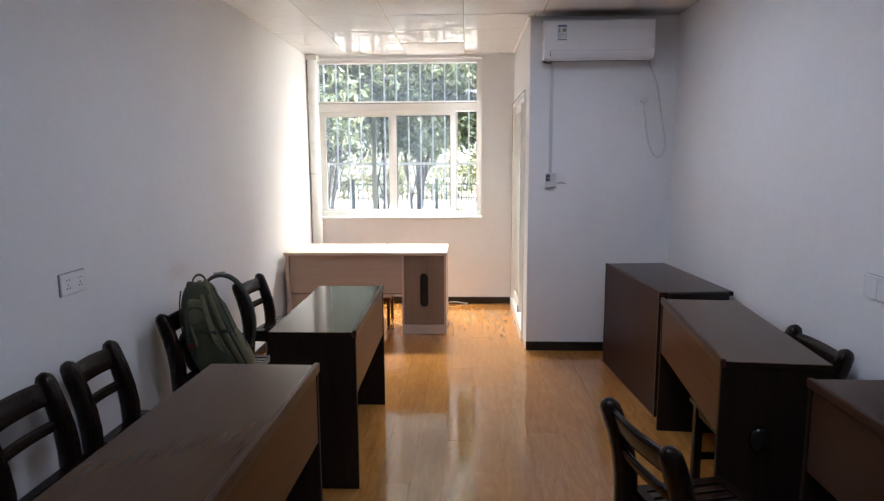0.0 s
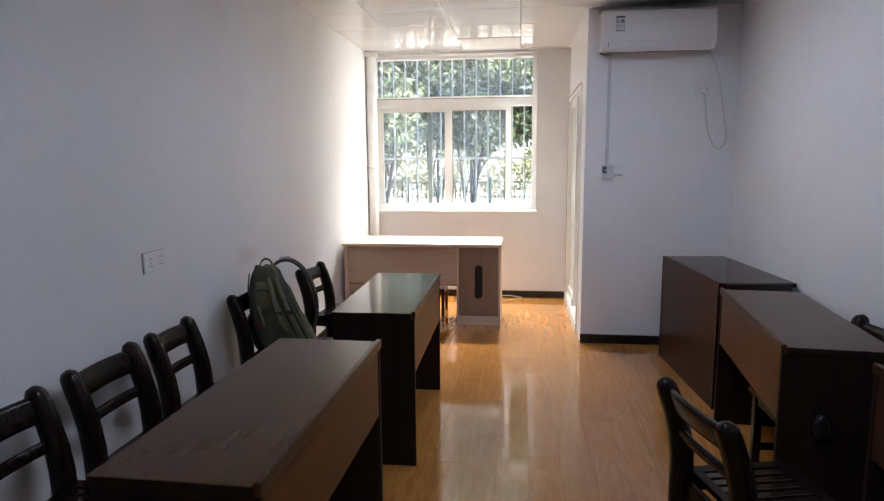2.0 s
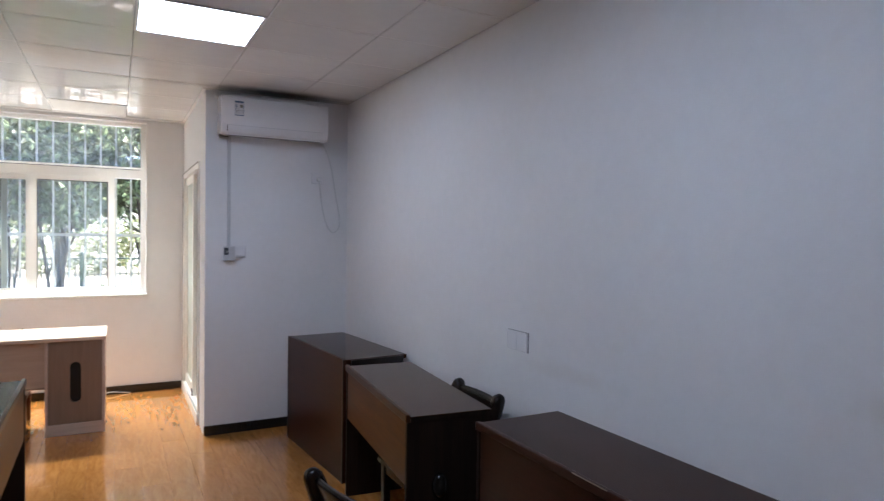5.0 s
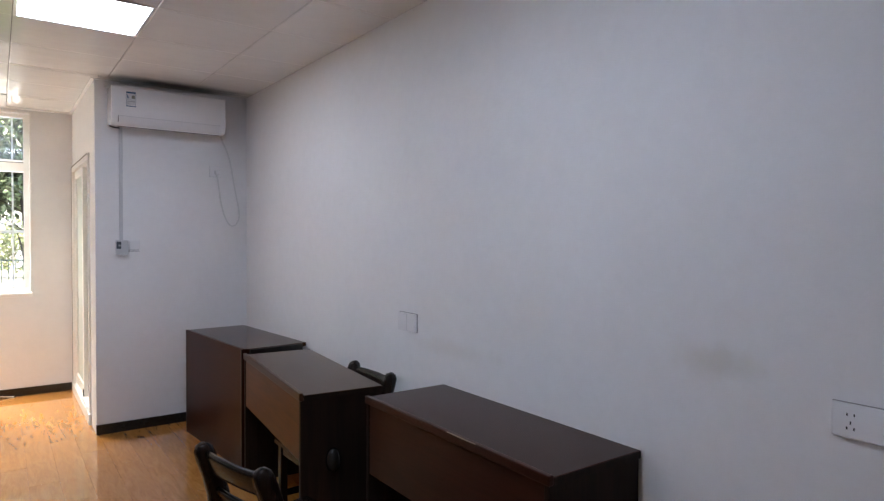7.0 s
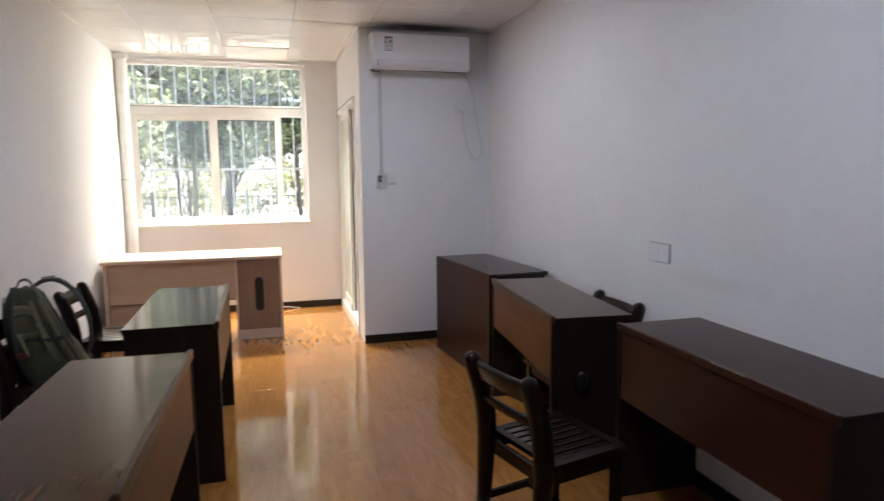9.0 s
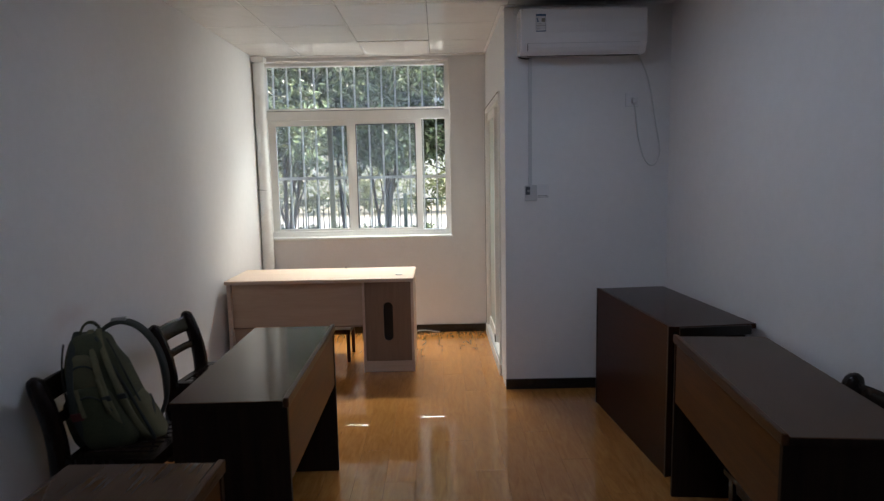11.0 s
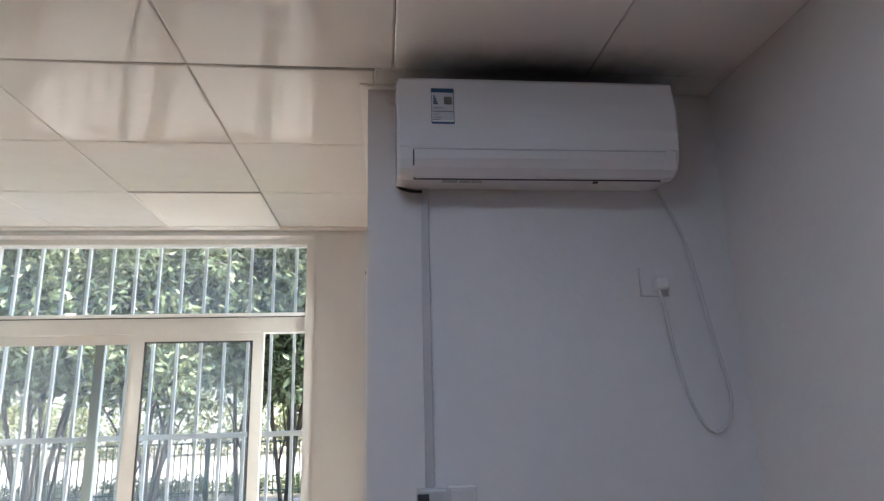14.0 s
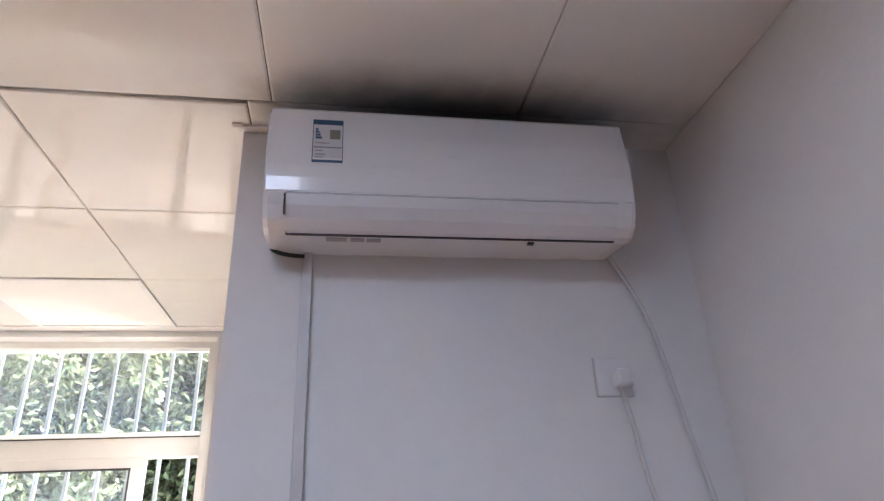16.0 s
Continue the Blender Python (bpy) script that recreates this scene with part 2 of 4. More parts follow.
def smudge(m, place, radius, tone):
    """A faint dirty mark with a ragged outline at one place of a wall."""
    nt = m.node_tree
    b = nt.nodes["Principled BSDF"]
    co = nt.nodes.new("ShaderNodeTexCoord")
    mp = nt.nodes.new("ShaderNodeMapping")
    mp.inputs["Location"].default_value, mp.inputs["Scale"].default_value = [-p / r for p, r in zip(place, radius)], [1 / r for r in radius]
    nt.links.new(co.outputs["Object"], mp.inputs["Vector"])
    ln = nt.nodes.new("ShaderNodeVectorMath")
    ln.operation = "LENGTH"
    nt.links.new(mp.outputs[0], ln.inputs[0])
    nz = nt.nodes.new("ShaderNodeTexNoise")
    nz.inputs["Scale"].default_value, nz.inputs["Detail"].default_value = 11.0, 5.0
    nt.links.new(co.outputs["Object"], nz.inputs["Vector"])
    ad = nt.nodes.new("ShaderNodeMath")
    ad.operation = "ADD"
    nt.links.new(ln.outputs["Value"], ad.inputs[0])
    nt.links.new(nz.outputs["Fac"], ad.inputs[1])
    mr = nt.nodes.new("ShaderNodeMapRange")
    mr.interpolation_type = "SMOOTHSTEP"
    mr.inputs["From Min"].default_value, mr.inputs["From Max"].default_value = 0.5, 1.5
    mr.inputs["To Min"].default_value, mr.inputs["To Max"].default_value = 1.0, 0.0
    nt.links.new(ad.outputs[0], mr.inputs["Value"])
    mx = nt.nodes.new("ShaderNodeMix")
    mx.data_type = "RGBA"
    mx.blend_type = "MULTIPLY"
    nt.links.new(mr.outputs[0], mx.inputs[0])
    nt.links.new(b.inputs["Base Color"].links[0].from_socket, mx.inputs[6])
    mx.inputs[7].default_value = (*tone, 1)
    nt.links.new(mx.outputs[2], b.inputs["Base Color"])


M_WALL_R = mat("white_wall_paint_marked", (0.76, 0.75, 0.75), rough=0.62, vary=0.05, scale=1.3, bump=0.10, bump_scale=45)
smudge(M_WALL_R, (1.99, 1.08, 1.12), (0.3, 0.17, 0.08), (0.86, 0.84, 0.78))
smudge(M_WALL_R, (1.99, 2.35, 0.96), (0.3, 0.5, 0.06), (0.94, 0.925, 0.90))
M_WALL_L = mat("white_wall_paint_scuffed", (0.76, 0.75, 0.75), rough=0.62, vary=0.05, scale=1.3, bump=0.10, bump_scale=45)
smudge(M_WALL_L, (-1.27, 3.78, 0.92), (0.3, 0.24, 0.09), (0.92, 0.85, 0.84))
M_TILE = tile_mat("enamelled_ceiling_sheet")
M_TRIM = mat("white_trim", (0.78, 0.77, 0.75), rough=0.35, vary=0.03)
M_VOID = mat("dark_void", (0.03, 0.03, 0.03), rough=0.9)
M_SLAB = mat("screed", (0.16, 0.10, 0.05), rough=0.8, vary=0.2)
M_PLANK = wood("laminate", (0.33, 0.128, 0.029), (0.47, 0.203, 0.053), rough=0.09, axis=1, grain=20.0, stretch=0.16, random_tone=0.07, bump=0.0, coat=0.5, spec=0.8)
M_BASE = mat("black_baseboard", (0.012, 0.011, 0.011), rough=0.22, vary=0.3)
M_UPVC = mat("white_window_profile", (0.84, 0.83, 0.80), rough=0.3, vary=0.04)
M_STILE = mat("grey_green_stile", (0.56, 0.63, 0.59), rough=0.4, vary=0.06)
M_BROWNSEAL = mat("brown_rubber", (0.13, 0.10, 0.08), rough=0.6)
M_SEAL = mat("dark_gasket", (0.05, 0.05, 0.05), rough=0.6)
M_BAR = mat("white_painted_bar", (0.58, 0.61, 0.58), rough=0.4, vary=0.05)
M_GLASS = glass("dusty_pane")
M_FROST = mat("frosted_pane", (0.50, 0.55, 0.50), rough=0.35, vary=0.06, scale=3)
M_PIPE = mat("white_plastic_pipe", (0.80, 0.80, 0.78), rough=0.28, vary=0.03)
M_GREY = mat("grey_metal", (0.35, 0.35, 0.34), rough=0.35, metal=0.8, vary=0.1)
M_BEIGE = wood("maple_veneer", (0.57, 0.41, 0.31), (0.67, 0.50, 0.395), rough=0.4, axis=0, grain=14, stretch=0.08, bump=0.02)
# darker copy of the maple, the unlit side's shade put into its colour
M_BEIGE_UNLIT = wood("maple_veneer_unlit_side", (0.47, 0.315, 0.215), (0.55, 0.38, 0.27), rough=0.4, axis=0, grain=14, stretch=0.08, bump=0.02)
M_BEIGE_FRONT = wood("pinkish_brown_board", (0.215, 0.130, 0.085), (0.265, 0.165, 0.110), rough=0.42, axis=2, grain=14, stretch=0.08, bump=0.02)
M_TOP = wood("dark_desk_top", (0.049, 0.0205, 0.0060), (0.064, 0.028, 0.0090), rough=0.11, axis=1, grain=26, stretch=0.05, coat=0.0, bump=0.0, spec=0.18)
M_TOPRED = wood("reddish_desk_top", (0.036, 0.0128, 0.0070), (0.047, 0.0180, 0.0095), rough=0.12, axis=1, grain=26, stretch=0.05, coat=0.0, bump=0.0, spec=0.12)
M_WORN = wood("bare_worn_board", (0.22, 0.15, 0.10), (0.36, 0.27, 0.19), rough=0.6, axis=1, grain=40, stretch=0.2)
M_SIDE = wood("dark_desk_side", (0.014, 0.009, 0.007), (0.026, 0.015, 0.011), rough=0.42, axis=2, grain=22, stretch=0.05, bump=0.02, spec=0.08)
M_PANEL = wood("brown_desk_panel", (0.072, 0.024, 0.006), (0.125, 0.044, 0.012), rough=0.34, axis=1, grain=22, stretch=0.06, bump=0.02, spec=0.1)
M_REDPANEL = wood("reddish_desk_panel", (0.030, 0.0092, 0.0054), (0.045, 0.0135, 0.0080), rough=0.3, axis=1, grain=22, stretch=0.06, bump=0.0, spec=0.12)
M_LIP = wood("brown_edge_strip", (0.040, 0.018, 0.010), (0.070, 0.033, 0.017), rough=0.28, axis=1, grain=22, stretch=0.06, bump=0.02, spec=0.12)
M_EDGE = mat("black_edge_strip", (0.012, 0.008, 0.006), rough=0.3, vary=0.2)
M_CHAIR = wood("lacquered_chair_wood", (0.007, 0.004, 0.003), (0.016, 0.0085, 0.006), rough=0.24, axis=2, grain=24, stretch=0.08, coat=0.07, bump=0.02, spec=0.18)
M_REDWOOD = wood("reddish_stool_wood", (0.050, 0.014, 0.007), (0.085, 0.026, 0.012), rough=0.3, axis=2, grain=24, stretch=0.08, spec=0.3)
M_SLAT = wood("lacquered_seat_wood", (0.008, 0.004, 0.003), (0.026, 0.012, 0.008), rough=0.14, axis=1, grain=24, stretch=0.08, coat=0.3, bump=0.02, spec=0.4)
M_CLOTH = mat("olive_canvas", (0.056, 0.060, 0.029), rough=0.85, vary=0.5, scale=9, bump=0.5, bump_scale=420)
M_CLOTH2 = mat("pale_olive_canvas", (0.145, 0.132, 0.068), rough=0.85, vary=0.25, scale=9, bump=0.5, bump_scale=420)
M_STRAP = mat("dark_webbing", (0.032, 0.036, 0.030), rough=0.8, vary=0.3, bump=0.5, bump_scale=600)
M_RED = mat("dull_red_patch", (0.09, 0.02, 0.018), rough=0.8, vary=0.2)
M_PLASTIC = mat("white_plastic", (0.80, 0.79, 0.80), rough=0.15, vary=0.02)
M_PLASTIC2 = mat("ivory_plastic", (0.74, 0.73, 0.74), rough=0.3, vary=0.03)
M_BLACK = mat("black_plastic", (0.015, 0.015, 0.016), rough=0.35, vary=0.2)
M_BLACKGLOSS = mat("glossy_black_plastic", (0.012, 0.011, 0.010), rough=0.14, vary=0.2, spec=0.3)
M_LABEL = mat("white_paper_label", (0.60, 0.60, 0.62), rough=0.5, vary=0.03)
M_BLUE = mat("blue_print", (0.035, 0.10, 0.19), rough=0.5)
M_INK = mat("dark_print", (0.06, 0.07, 0.08), rough=0.5)
M_OCHRE = mat("ochre_print", (0.22, 0.21, 0.17), rough=0.5)
M_INK2 = mat("grey_print", (0.30, 0.29, 0.29), rough=0.5)
M_DUCT = mat("greyish_trunking_plastic", (0.54, 0.54, 0.55), rough=0.35, vary=0.05)
M_INK3 = mat("grey_cable_sheath", (0.64, 0.64, 0.64), rough=0.4, vary=0.05)
M_LIT = lamp_mat("lit_diffuser", LED_COLOR, LED_STRENGTH)
M_OPAL = mat("opal_diffuser", (0.86, 0.85, 0.82), rough=0.5, vary=0.01)
M_BARK = mat("grey_bark", (0.036, 0.030, 0.025), rough=0.9, vary=0.4, scale=5, bump=0.9, bump_scale=25)
M_LEAF = leafy("dark_leaf", (0.096, 0.122, 0.066), 0.75)
M_LEAF2 = leafy("pale_hedge_leaf", (0.12, 0.135, 0.062), 0.4)
M_GRASSLEAF = leafy("grass_blade", (0.085, 0.13, 0.04), 0.4)
M_GROUND = mat("dry_ground", (0.115, 0.108, 0.078), rough=0.95, vary=0.25, scale=0.8, bump=0.4, bump_scale=8)
M_ROAD = mat("pale_concrete_road", (0.20, 0.195, 0.17), rough=0.85, vary=0.12, scale=0.6)
M_FENCE = mat("dark_green_fence_paint", (0.018, 0.04, 0.03), rough=0.45, vary=0.2)
M_CREAM = mat("cream_render", (0.62, 0.58, 0.46), rough=0.8, vary=0.08, scale=0.7)
M_ROOF = mat("grey_roof", (0.28, 0.26, 0.24), rough=0.8, vary=0.15, scale=2)
M_OUTWALL = mat("outer_render", (0.55, 0.53, 0.48), rough=0.85, vary=0.1, scale=1.5)


# ---- mesh helpers ----
def add_box(bm, x0, x1, y0, y1, z0, z1, m=None, index=0):
    vs = [bm.verts.new((x, y, z)) for x, y, z in ((x0, y0, z0), (x1, y0, z0), (x1, y1, z0), (x0, y1, z0), (x0, y0, z1), (x1, y0, z1), (x1, y1, z1), (x0, y1, z1))]
    if m is not None:
        for v in vs:
            v.co = m @ v.co
    for q in ((0, 3, 2, 1), (4, 5, 6, 7), (0, 1, 5, 4), (1, 2, 6, 5), (2, 3, 7, 6), (3, 0, 4, 7)):
        bm.faces.new([vs[i] for i in q]).material_index = index
    return vs


def box(x0, x1, y0, y1, z0, z1, bevel=0.0, seg=2):
    bm = bmesh.new()
    add_box(bm, x0, x1, y0, y1, z0, z1)
    if bevel:
        bmesh.ops.bevel(bm, geom=bm.edges[:], offset=bevel, segments=seg, profile=0.5, affect="EDGES")
    return bm


def boxes(*rows):
    bm = bmesh.new()
    for r in rows:
        add_box(bm, *r)
    return bm


def to_mesh(name, bm, material, smooth=False):
    me = bpy.data.meshes.new(name)
    bmesh.ops.recalc_face_normals(bm, faces=bm.faces)
    bm.to_mesh(me)
    bm.free()
    for mm in (material if isinstance(material, (list, tuple)) else [material]):
        me.materials.append(mm)
    if smooth:
        me.polygons.foreach_set("use_smooth", [True] * len(me.polygons))
    return me


def part(name, bm, material, parent, label="", smooth=False):
    ob = new(name, to_mesh(name, bm, material, smooth))
    ob.parent = parent
    return tagged(ob, label)


def thing(name, label, category, group="", kind="", m=None):
    ob = new(name)
    ob.empty_display_size = 0.1
    if m is not None:
        ob.matrix_basis = m
    return tagged(ob, label, category, group, kind)


def solid(name, bm, material, label="", category="", group="", kind="", smooth=False):
    return tagged(new(name, to_mesh(name, bm, material, smooth)), label, category, group, kind)


def cyl(bm, p, q, r0, r1=None, n=12, caps=True):
    p, q = Vector(p), Vector(q)
    r1 = r0 if r1 is None else r1
    d = (q - p).normalized()
    u = d.orthogonal().normalized()
    w = d.cross(u)
    a, b = [], []
    for i in range(n):
        t = 2 * math.pi * i / n
        o = u * math.cos(t) + w * math.sin(t)
        a.append(bm.verts.new(p + o * r0))
        b.append(bm.verts.new(q + o * r1))
    for i in range(n):
        bm.faces.new((a[i], a[(i + 1) % n], b[(i + 1) % n], b[i]))
    if caps:
        bm.faces.new(a[::-1])
        bm.faces.new(b)


def tube(bm, pts, radii, n=8, flat=1.0):
    """A swept tube through points, with a radius for each; flat squeezes its second axis."""
    rings, up = [], None
    pts = [Vector(p) for p in pts]
    for i, p in enumerate(pts):
        d = (pts[min(i + 1, len(pts) - 1)] - pts[max(i - 1, 0)]).normalized()
        u = d.orthogonal().normalized() if up is None else (up - d * up.dot(d)).normalized()
        up = u
        w = d.cross(u)
        r = radii[i] if isinstance(radii, (list, tuple)) else radii
        rings.append([bm.verts.new(p + u * math.cos(2 * math.pi * k / n) * r + w * math.sin(2 * math.pi * k / n) * r * flat) for k in range(n)])
    for a, b in zip(rings, rings[1:]):
        for k in range(n):
            bm.faces.new((a[k], a[(k + 1) % n], b[(k + 1) % n], b[k]))
    bm.faces.new(rings[0][::-1])
    bm.faces.new(rings[-1])


def sweep_rect(bm, pts, w, h, side):
    """A bar of width w along side and depth h, swept through points."""
    side = Vector(side).normalized()
    rings = []
    pts = [Vector(p) for p in pts]
    for i, p in enumerate(pts):
        d = (pts[min(i + 1, len(pts) - 1)] - pts[max(i - 1, 0)]).normalized()
        nrm = side.cross(d).normalized()
        ww = w[i] if isinstance(w, (list, tuple)) else w
        hh = h[i] if isinstance(h, (list, tuple)) else h
        ring = []
        for a, b in ((-1, -.6), (-.6, -1), (.6, -1), (1, -.6), (1, .6), (.6, 1), (-.6, 1), (-1, .6)):
            ring.append(bm.verts.new(p + side * (a * ww / 2) + nrm * (b * hh / 2)))
        rings.append(ring)
    for a, b in zip(rings, rings[1:]):
        for k in range(8):
            bm.faces.new((a[k], a[(k + 1) % 8], b[(k + 1) % 8], b[k]))
    bm.faces.new(rings[0][::-1])
    bm.faces.new(rings[-1])


def bezier(p, n=10):
    p = [Vector(q) for q in p]
    out = []
    for i in range(n + 1):
        t, c = i / n, p
        while len(c) > 1:
            c = [a.lerp(b, t) for a, b in zip(c, c[1:])]
        out.append(c[0])
    return out


# ---- structure ----
T = 0.2
solid("wall_left", boxes((XL - T, XL, YF, YB, -0.1, 2.85)), M_WALL_L, "white painted plaster wall", "wall", kind="structure")
solid("wall_right", boxes((XR, XR + T, YF, YB, -0.1, 2.85)), M_WALL_R, "white painted plaster wall", "wall", kind="structure")
solid("wall_rear", boxes((XL - T, XR + T, YF - T, YF, -0.1, 2.85)), M_WALL, "white painted plaster wall", "wall", kind="structure")
solid("wall_window", boxes((XL - T, WX0, YB, YB + 0.24, GROUND, 3.1), (WX1, XR + T, YB, YB + 0.24, GROUND, 3.1),
                           (WX0, WX1, YB, YB + 0.24, GROUND, WZ0), (WX0, WX1, YB, YB + 0.24, WZ1, 3.1)), M_WALL, "white painted wall round the window", "wall", kind="structure")
DY0, DY1, DZ1 = 5.60, 6.90, 2.12
solid("wall_partition", boxes((XP, XP + 0.12, YA, DY0, -0.1, 2.85), (XP, XP + 0.12, DY1, YB, -0.1, 2.85), (XP, XP + 0.12, DY0, DY1, DZ1, 2.85), (XP, XP + 0.12, DY0, DY1, -0.1, 0.06),
                              (XP + 0.12, XR, YA, YA + 0.12, -0.1, 2.85)), M_WALL, "white painted partition behind the air conditioner", "wall", kind="structure")
solid("roof_slab", boxes((XL - T, XR + T, YF - T, YB + 0.24, 2.85, 3.1)), M_OUTWALL, "concrete slab over the room", "roof", kind="structure")

bb = 0.074
solid("baseboard", boxes((XL, XP, YB - 0.012, YB, 0.001, bb), (XP - 0.003, XR, YA - 0.012, YA, 0.001, bb), (XL, XL + 0.012, YF, YB - 0.013, 0.001, bb), (XR - 0.012, XR, YF, YA - 0.013, 0.001, bb)),
      M_BASE, "black glossy baseboard", "baseboard", kind="structure")

# ceiling: clip-in sheets in a grid, one mesh
GX, GY, CX, CY = 0.36, 5.165, 0.59, 0.565
# the second lit cell is unseen, added to brighten the near walls
LIT_CELLS, DARK_CELL = ((0, -3), (0, -7)), (-1, 2)


def x_line(k):
    return GX + CX * k


def y_line(k):
    return GY + CY * k + (0.025 if k >= 3 else 0.0)


bm = bmesh.new()
rng = random.Random(4)
for kx in range(-4, 4):
    for ky in range(-14, 4):
        x0, x1, y0, y1 = x_line(kx), x_line(kx + 1), y_line(ky), y_line(ky + 1)
        if kx == 1 and ky >= 0:
            x0 = XP + 0.02
        x0, x1, y0, y1 = max(x0, XL), min(x1, XR), max(y0, YF), min(y1, YB - 0.06)
        if y0 >= GY - 0.01 and x0 < XP - 0.01:
            x1 = min(x1, XP + 0.02)
        elif y0 >= GY - 0.01:
            y1 = min(y1, YA + 0.02)
        if x1 - x0 < 0.03 or y1 - y0 < 0.03 or (kx, ky) in (*LIT_CELLS, DARK_CELL):
            continue
        g, e = 0.0012, 0.006
        sag = ((0.002, 0.004), (0.004, 0.012))[kx + 1] if ky == 0 and kx in (0, -1) else (0.0, 0.0)
        dz = [rng.uniform(0, 0.0012) for _ in range(4)]
        lo = [bm.verts.new((x, y, ZC + d)) for (x, y), d in zip(((x0 + e, y0 + e + sag[0]), (x1 - e, y0 + e + sag[1]), (x1 - e, y1 - e), (x0 + e, y1 - e)), dz)]
        mid = [bm.verts.new((x, y, ZC + 0.003)) for x, y in ((x0 + g, y0 + g + sag[0]), (x1 - g, y0 + g + sag[1]), (x1 - g, y1 - g), (x0 + g, y1 - g))]
        top = [bm.verts.new((v.co.x, v.co.y, ZC + 0.02)) for v in mid]
        bm.faces.new(lo)
        for i in range(4):
            j = (i + 1) % 4
            bm.faces.new((lo[i], lo[j], mid[j], mid[i]))
            bm.faces.new((mid[i], mid[j], top[j], top[i]))
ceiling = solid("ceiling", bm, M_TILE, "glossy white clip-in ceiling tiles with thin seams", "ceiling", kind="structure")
solid("ceiling_void", boxes((XL, XR, YF, YB, ZC + 0.06, ZC + 0.08)), M_VOID, "dark space over the tiles", "ceiling", kind="structure")
solid("ceiling_trim", boxes((XL, XP, YB - 0.06, YB, ZC - 0.004, ZC + 0.02), (XP - 0.024, XP, YA - 0.03, YB - 0.06, ZC - 0.004, ZC), (XP - 0.024, XP + 0.09, YA - 0.022, YA, ZC - 0.005, ZC + 0.001)), M_TRIM, "white angle trim round the ceiling", "trim", kind="structure")


def ceiling_light(name, kx, ky, lit):
    x0, x1, y0, y1 = x_line(kx), x_line(kx + 1), y_line(ky), min(y_line(ky + 1), YB - 0.06)
    ob = thing(name, "square LED panel lamp, switched on, flush in the ceiling" if lit else "square LED panel lamp, switched off, flush in the ceiling", "ceiling light", "ceiling lights")
    ob.location = ((x0 + x1) / 2, (y0 + y1) / 2, ZC)
    hx, hy, w = (x1 - x0) / 2 - 0.002, (y1 - y0) / 2 - 0.002, 0.016
    part("frame", boxes((-hx, hx, -hy, -hy + w, -0.004, 0.02), (-hx, hx, hy - w, hy, -0.004, 0.02), (-hx, -hx + w, -hy + w, hy - w, -0.004, 0.02), (hx - w, hx, -hy + w, hy - w, -0.004, 0.02)), M_TRIM, ob)
    part("diffuser", boxes((-hx + w, hx - w, -hy + w, hy - w, -0.001, 0.012)), M_LIT if lit else M_OPAL, ob, "glowing white diffuser" if lit else "unlit opal diffuser")


for cell in LIT_CELLS:
    ceiling_light("ceiling_light", *cell, True)
ceiling_light("ceiling_light", *DARK_CELL, False)

# ---- window ----
win = thing("window_1", "white sliding window with a fixed upper light, partly slid open", "window", kind="structure")
FY0, FY1 = 7.02, 7.11
fw = 0.045
part("frame", boxes((WX0, WX0 + fw, FY0, FY1, WZ0, WZ1), (WX1 - fw, WX1, FY0, FY1, WZ0, WZ1), (WX0 + fw, WX1 - fw, FY0, FY1, WZ0, WZ0 + 0.05), (WX0 + fw, WX1 - fw, FY0, FY1, WZ1 - 0.03, WZ1)), M_UPVC, win)
part("transom", boxes((WX0 + fw, WX1 - fw, FY0 - 0.004, FY1, 2.06, 2.165), (WX0 + fw, WX1 - fw, FY0 - 0.022, FY0 - 0.004, 2.148, 2.165)), M_UPVC, win)
part("groove", boxes((WX0 + fw, WX1 - fw, FY0 - 0.0065, FY0 - 0.0042, 2.1425, 2.1475)), M_SEAL, win, "dark groove under the upper light")
part("pane", boxes((WX0 + fw, WX1 - fw, 7.075, 7.081, 2.165, WZ1 - 0.03)), M_GLASS, win).visible_shadow = False


def sash(x0, x1, y, z0, z1, low):
    ob = new("sash", to_mesh("sash", boxes((x0, x0 + 0.058, y, y + 0.035, z0, z1), (x1 - 0.058, x1, y, y + 0.035, z0, z1), (x0 + 0.058, x1 - 0.058, y, y + 0.035, z0, z0 + low), (x0 + 0.058, x1 - 0.058, y, y + 0.035, z1 - 0.045, z1)), M_UPVC))
    ob.parent = win
    a, b, g = x0 + 0.058, x1 - 0.058, 0.008
    part("pane", boxes((a, b, y + 0.014, y + 0.019, z0 + low, z1 - 0.045)), M_GLASS, ob).visible_shadow = False
    part("gasket", boxes((a, a + g, y - 0.001, y + 0.014, z0 + low, z1 - 0.045), (b - g, b, y - 0.001, y + 0.014, z0 + low, z1 - 0.045), (a + g, b - g, y - 0.001, y + 0.014, z1 - 0.045 - g, z1 - 0.045)), M_SEAL if a > -0.5 else M_UPVC, ob)
    return ob


left_sash = sash(-1.197, -0.385, 7.064, 0.985, 2.062, 0.035)
part("screen_stile", boxes((-0.640, -0.592, 7.088, 7.106, 1.002, 2.058)), M_STILE, left_sash, "grey-green stile of the fly screen")
sash(-0.42, 0.268, 7.026, 0.965, 2.062, 0.055)
part("sill", box(WX0 - 0.0, WX1 + 0.012, YB - 0.022, FY0, WZ0 - 0.03, WZ0 - 0.002, 0.004), M_TRIM, win)
part("casing", boxes((WX1, WX1 + 0.014, YB - 0.006, YB, WZ0, WZ1 + 0.014), (WX0, WX1, YB - 0.006, YB, WZ1, WZ1 + 0.014)), M_TRIM, win)
bm = bmesh.new()
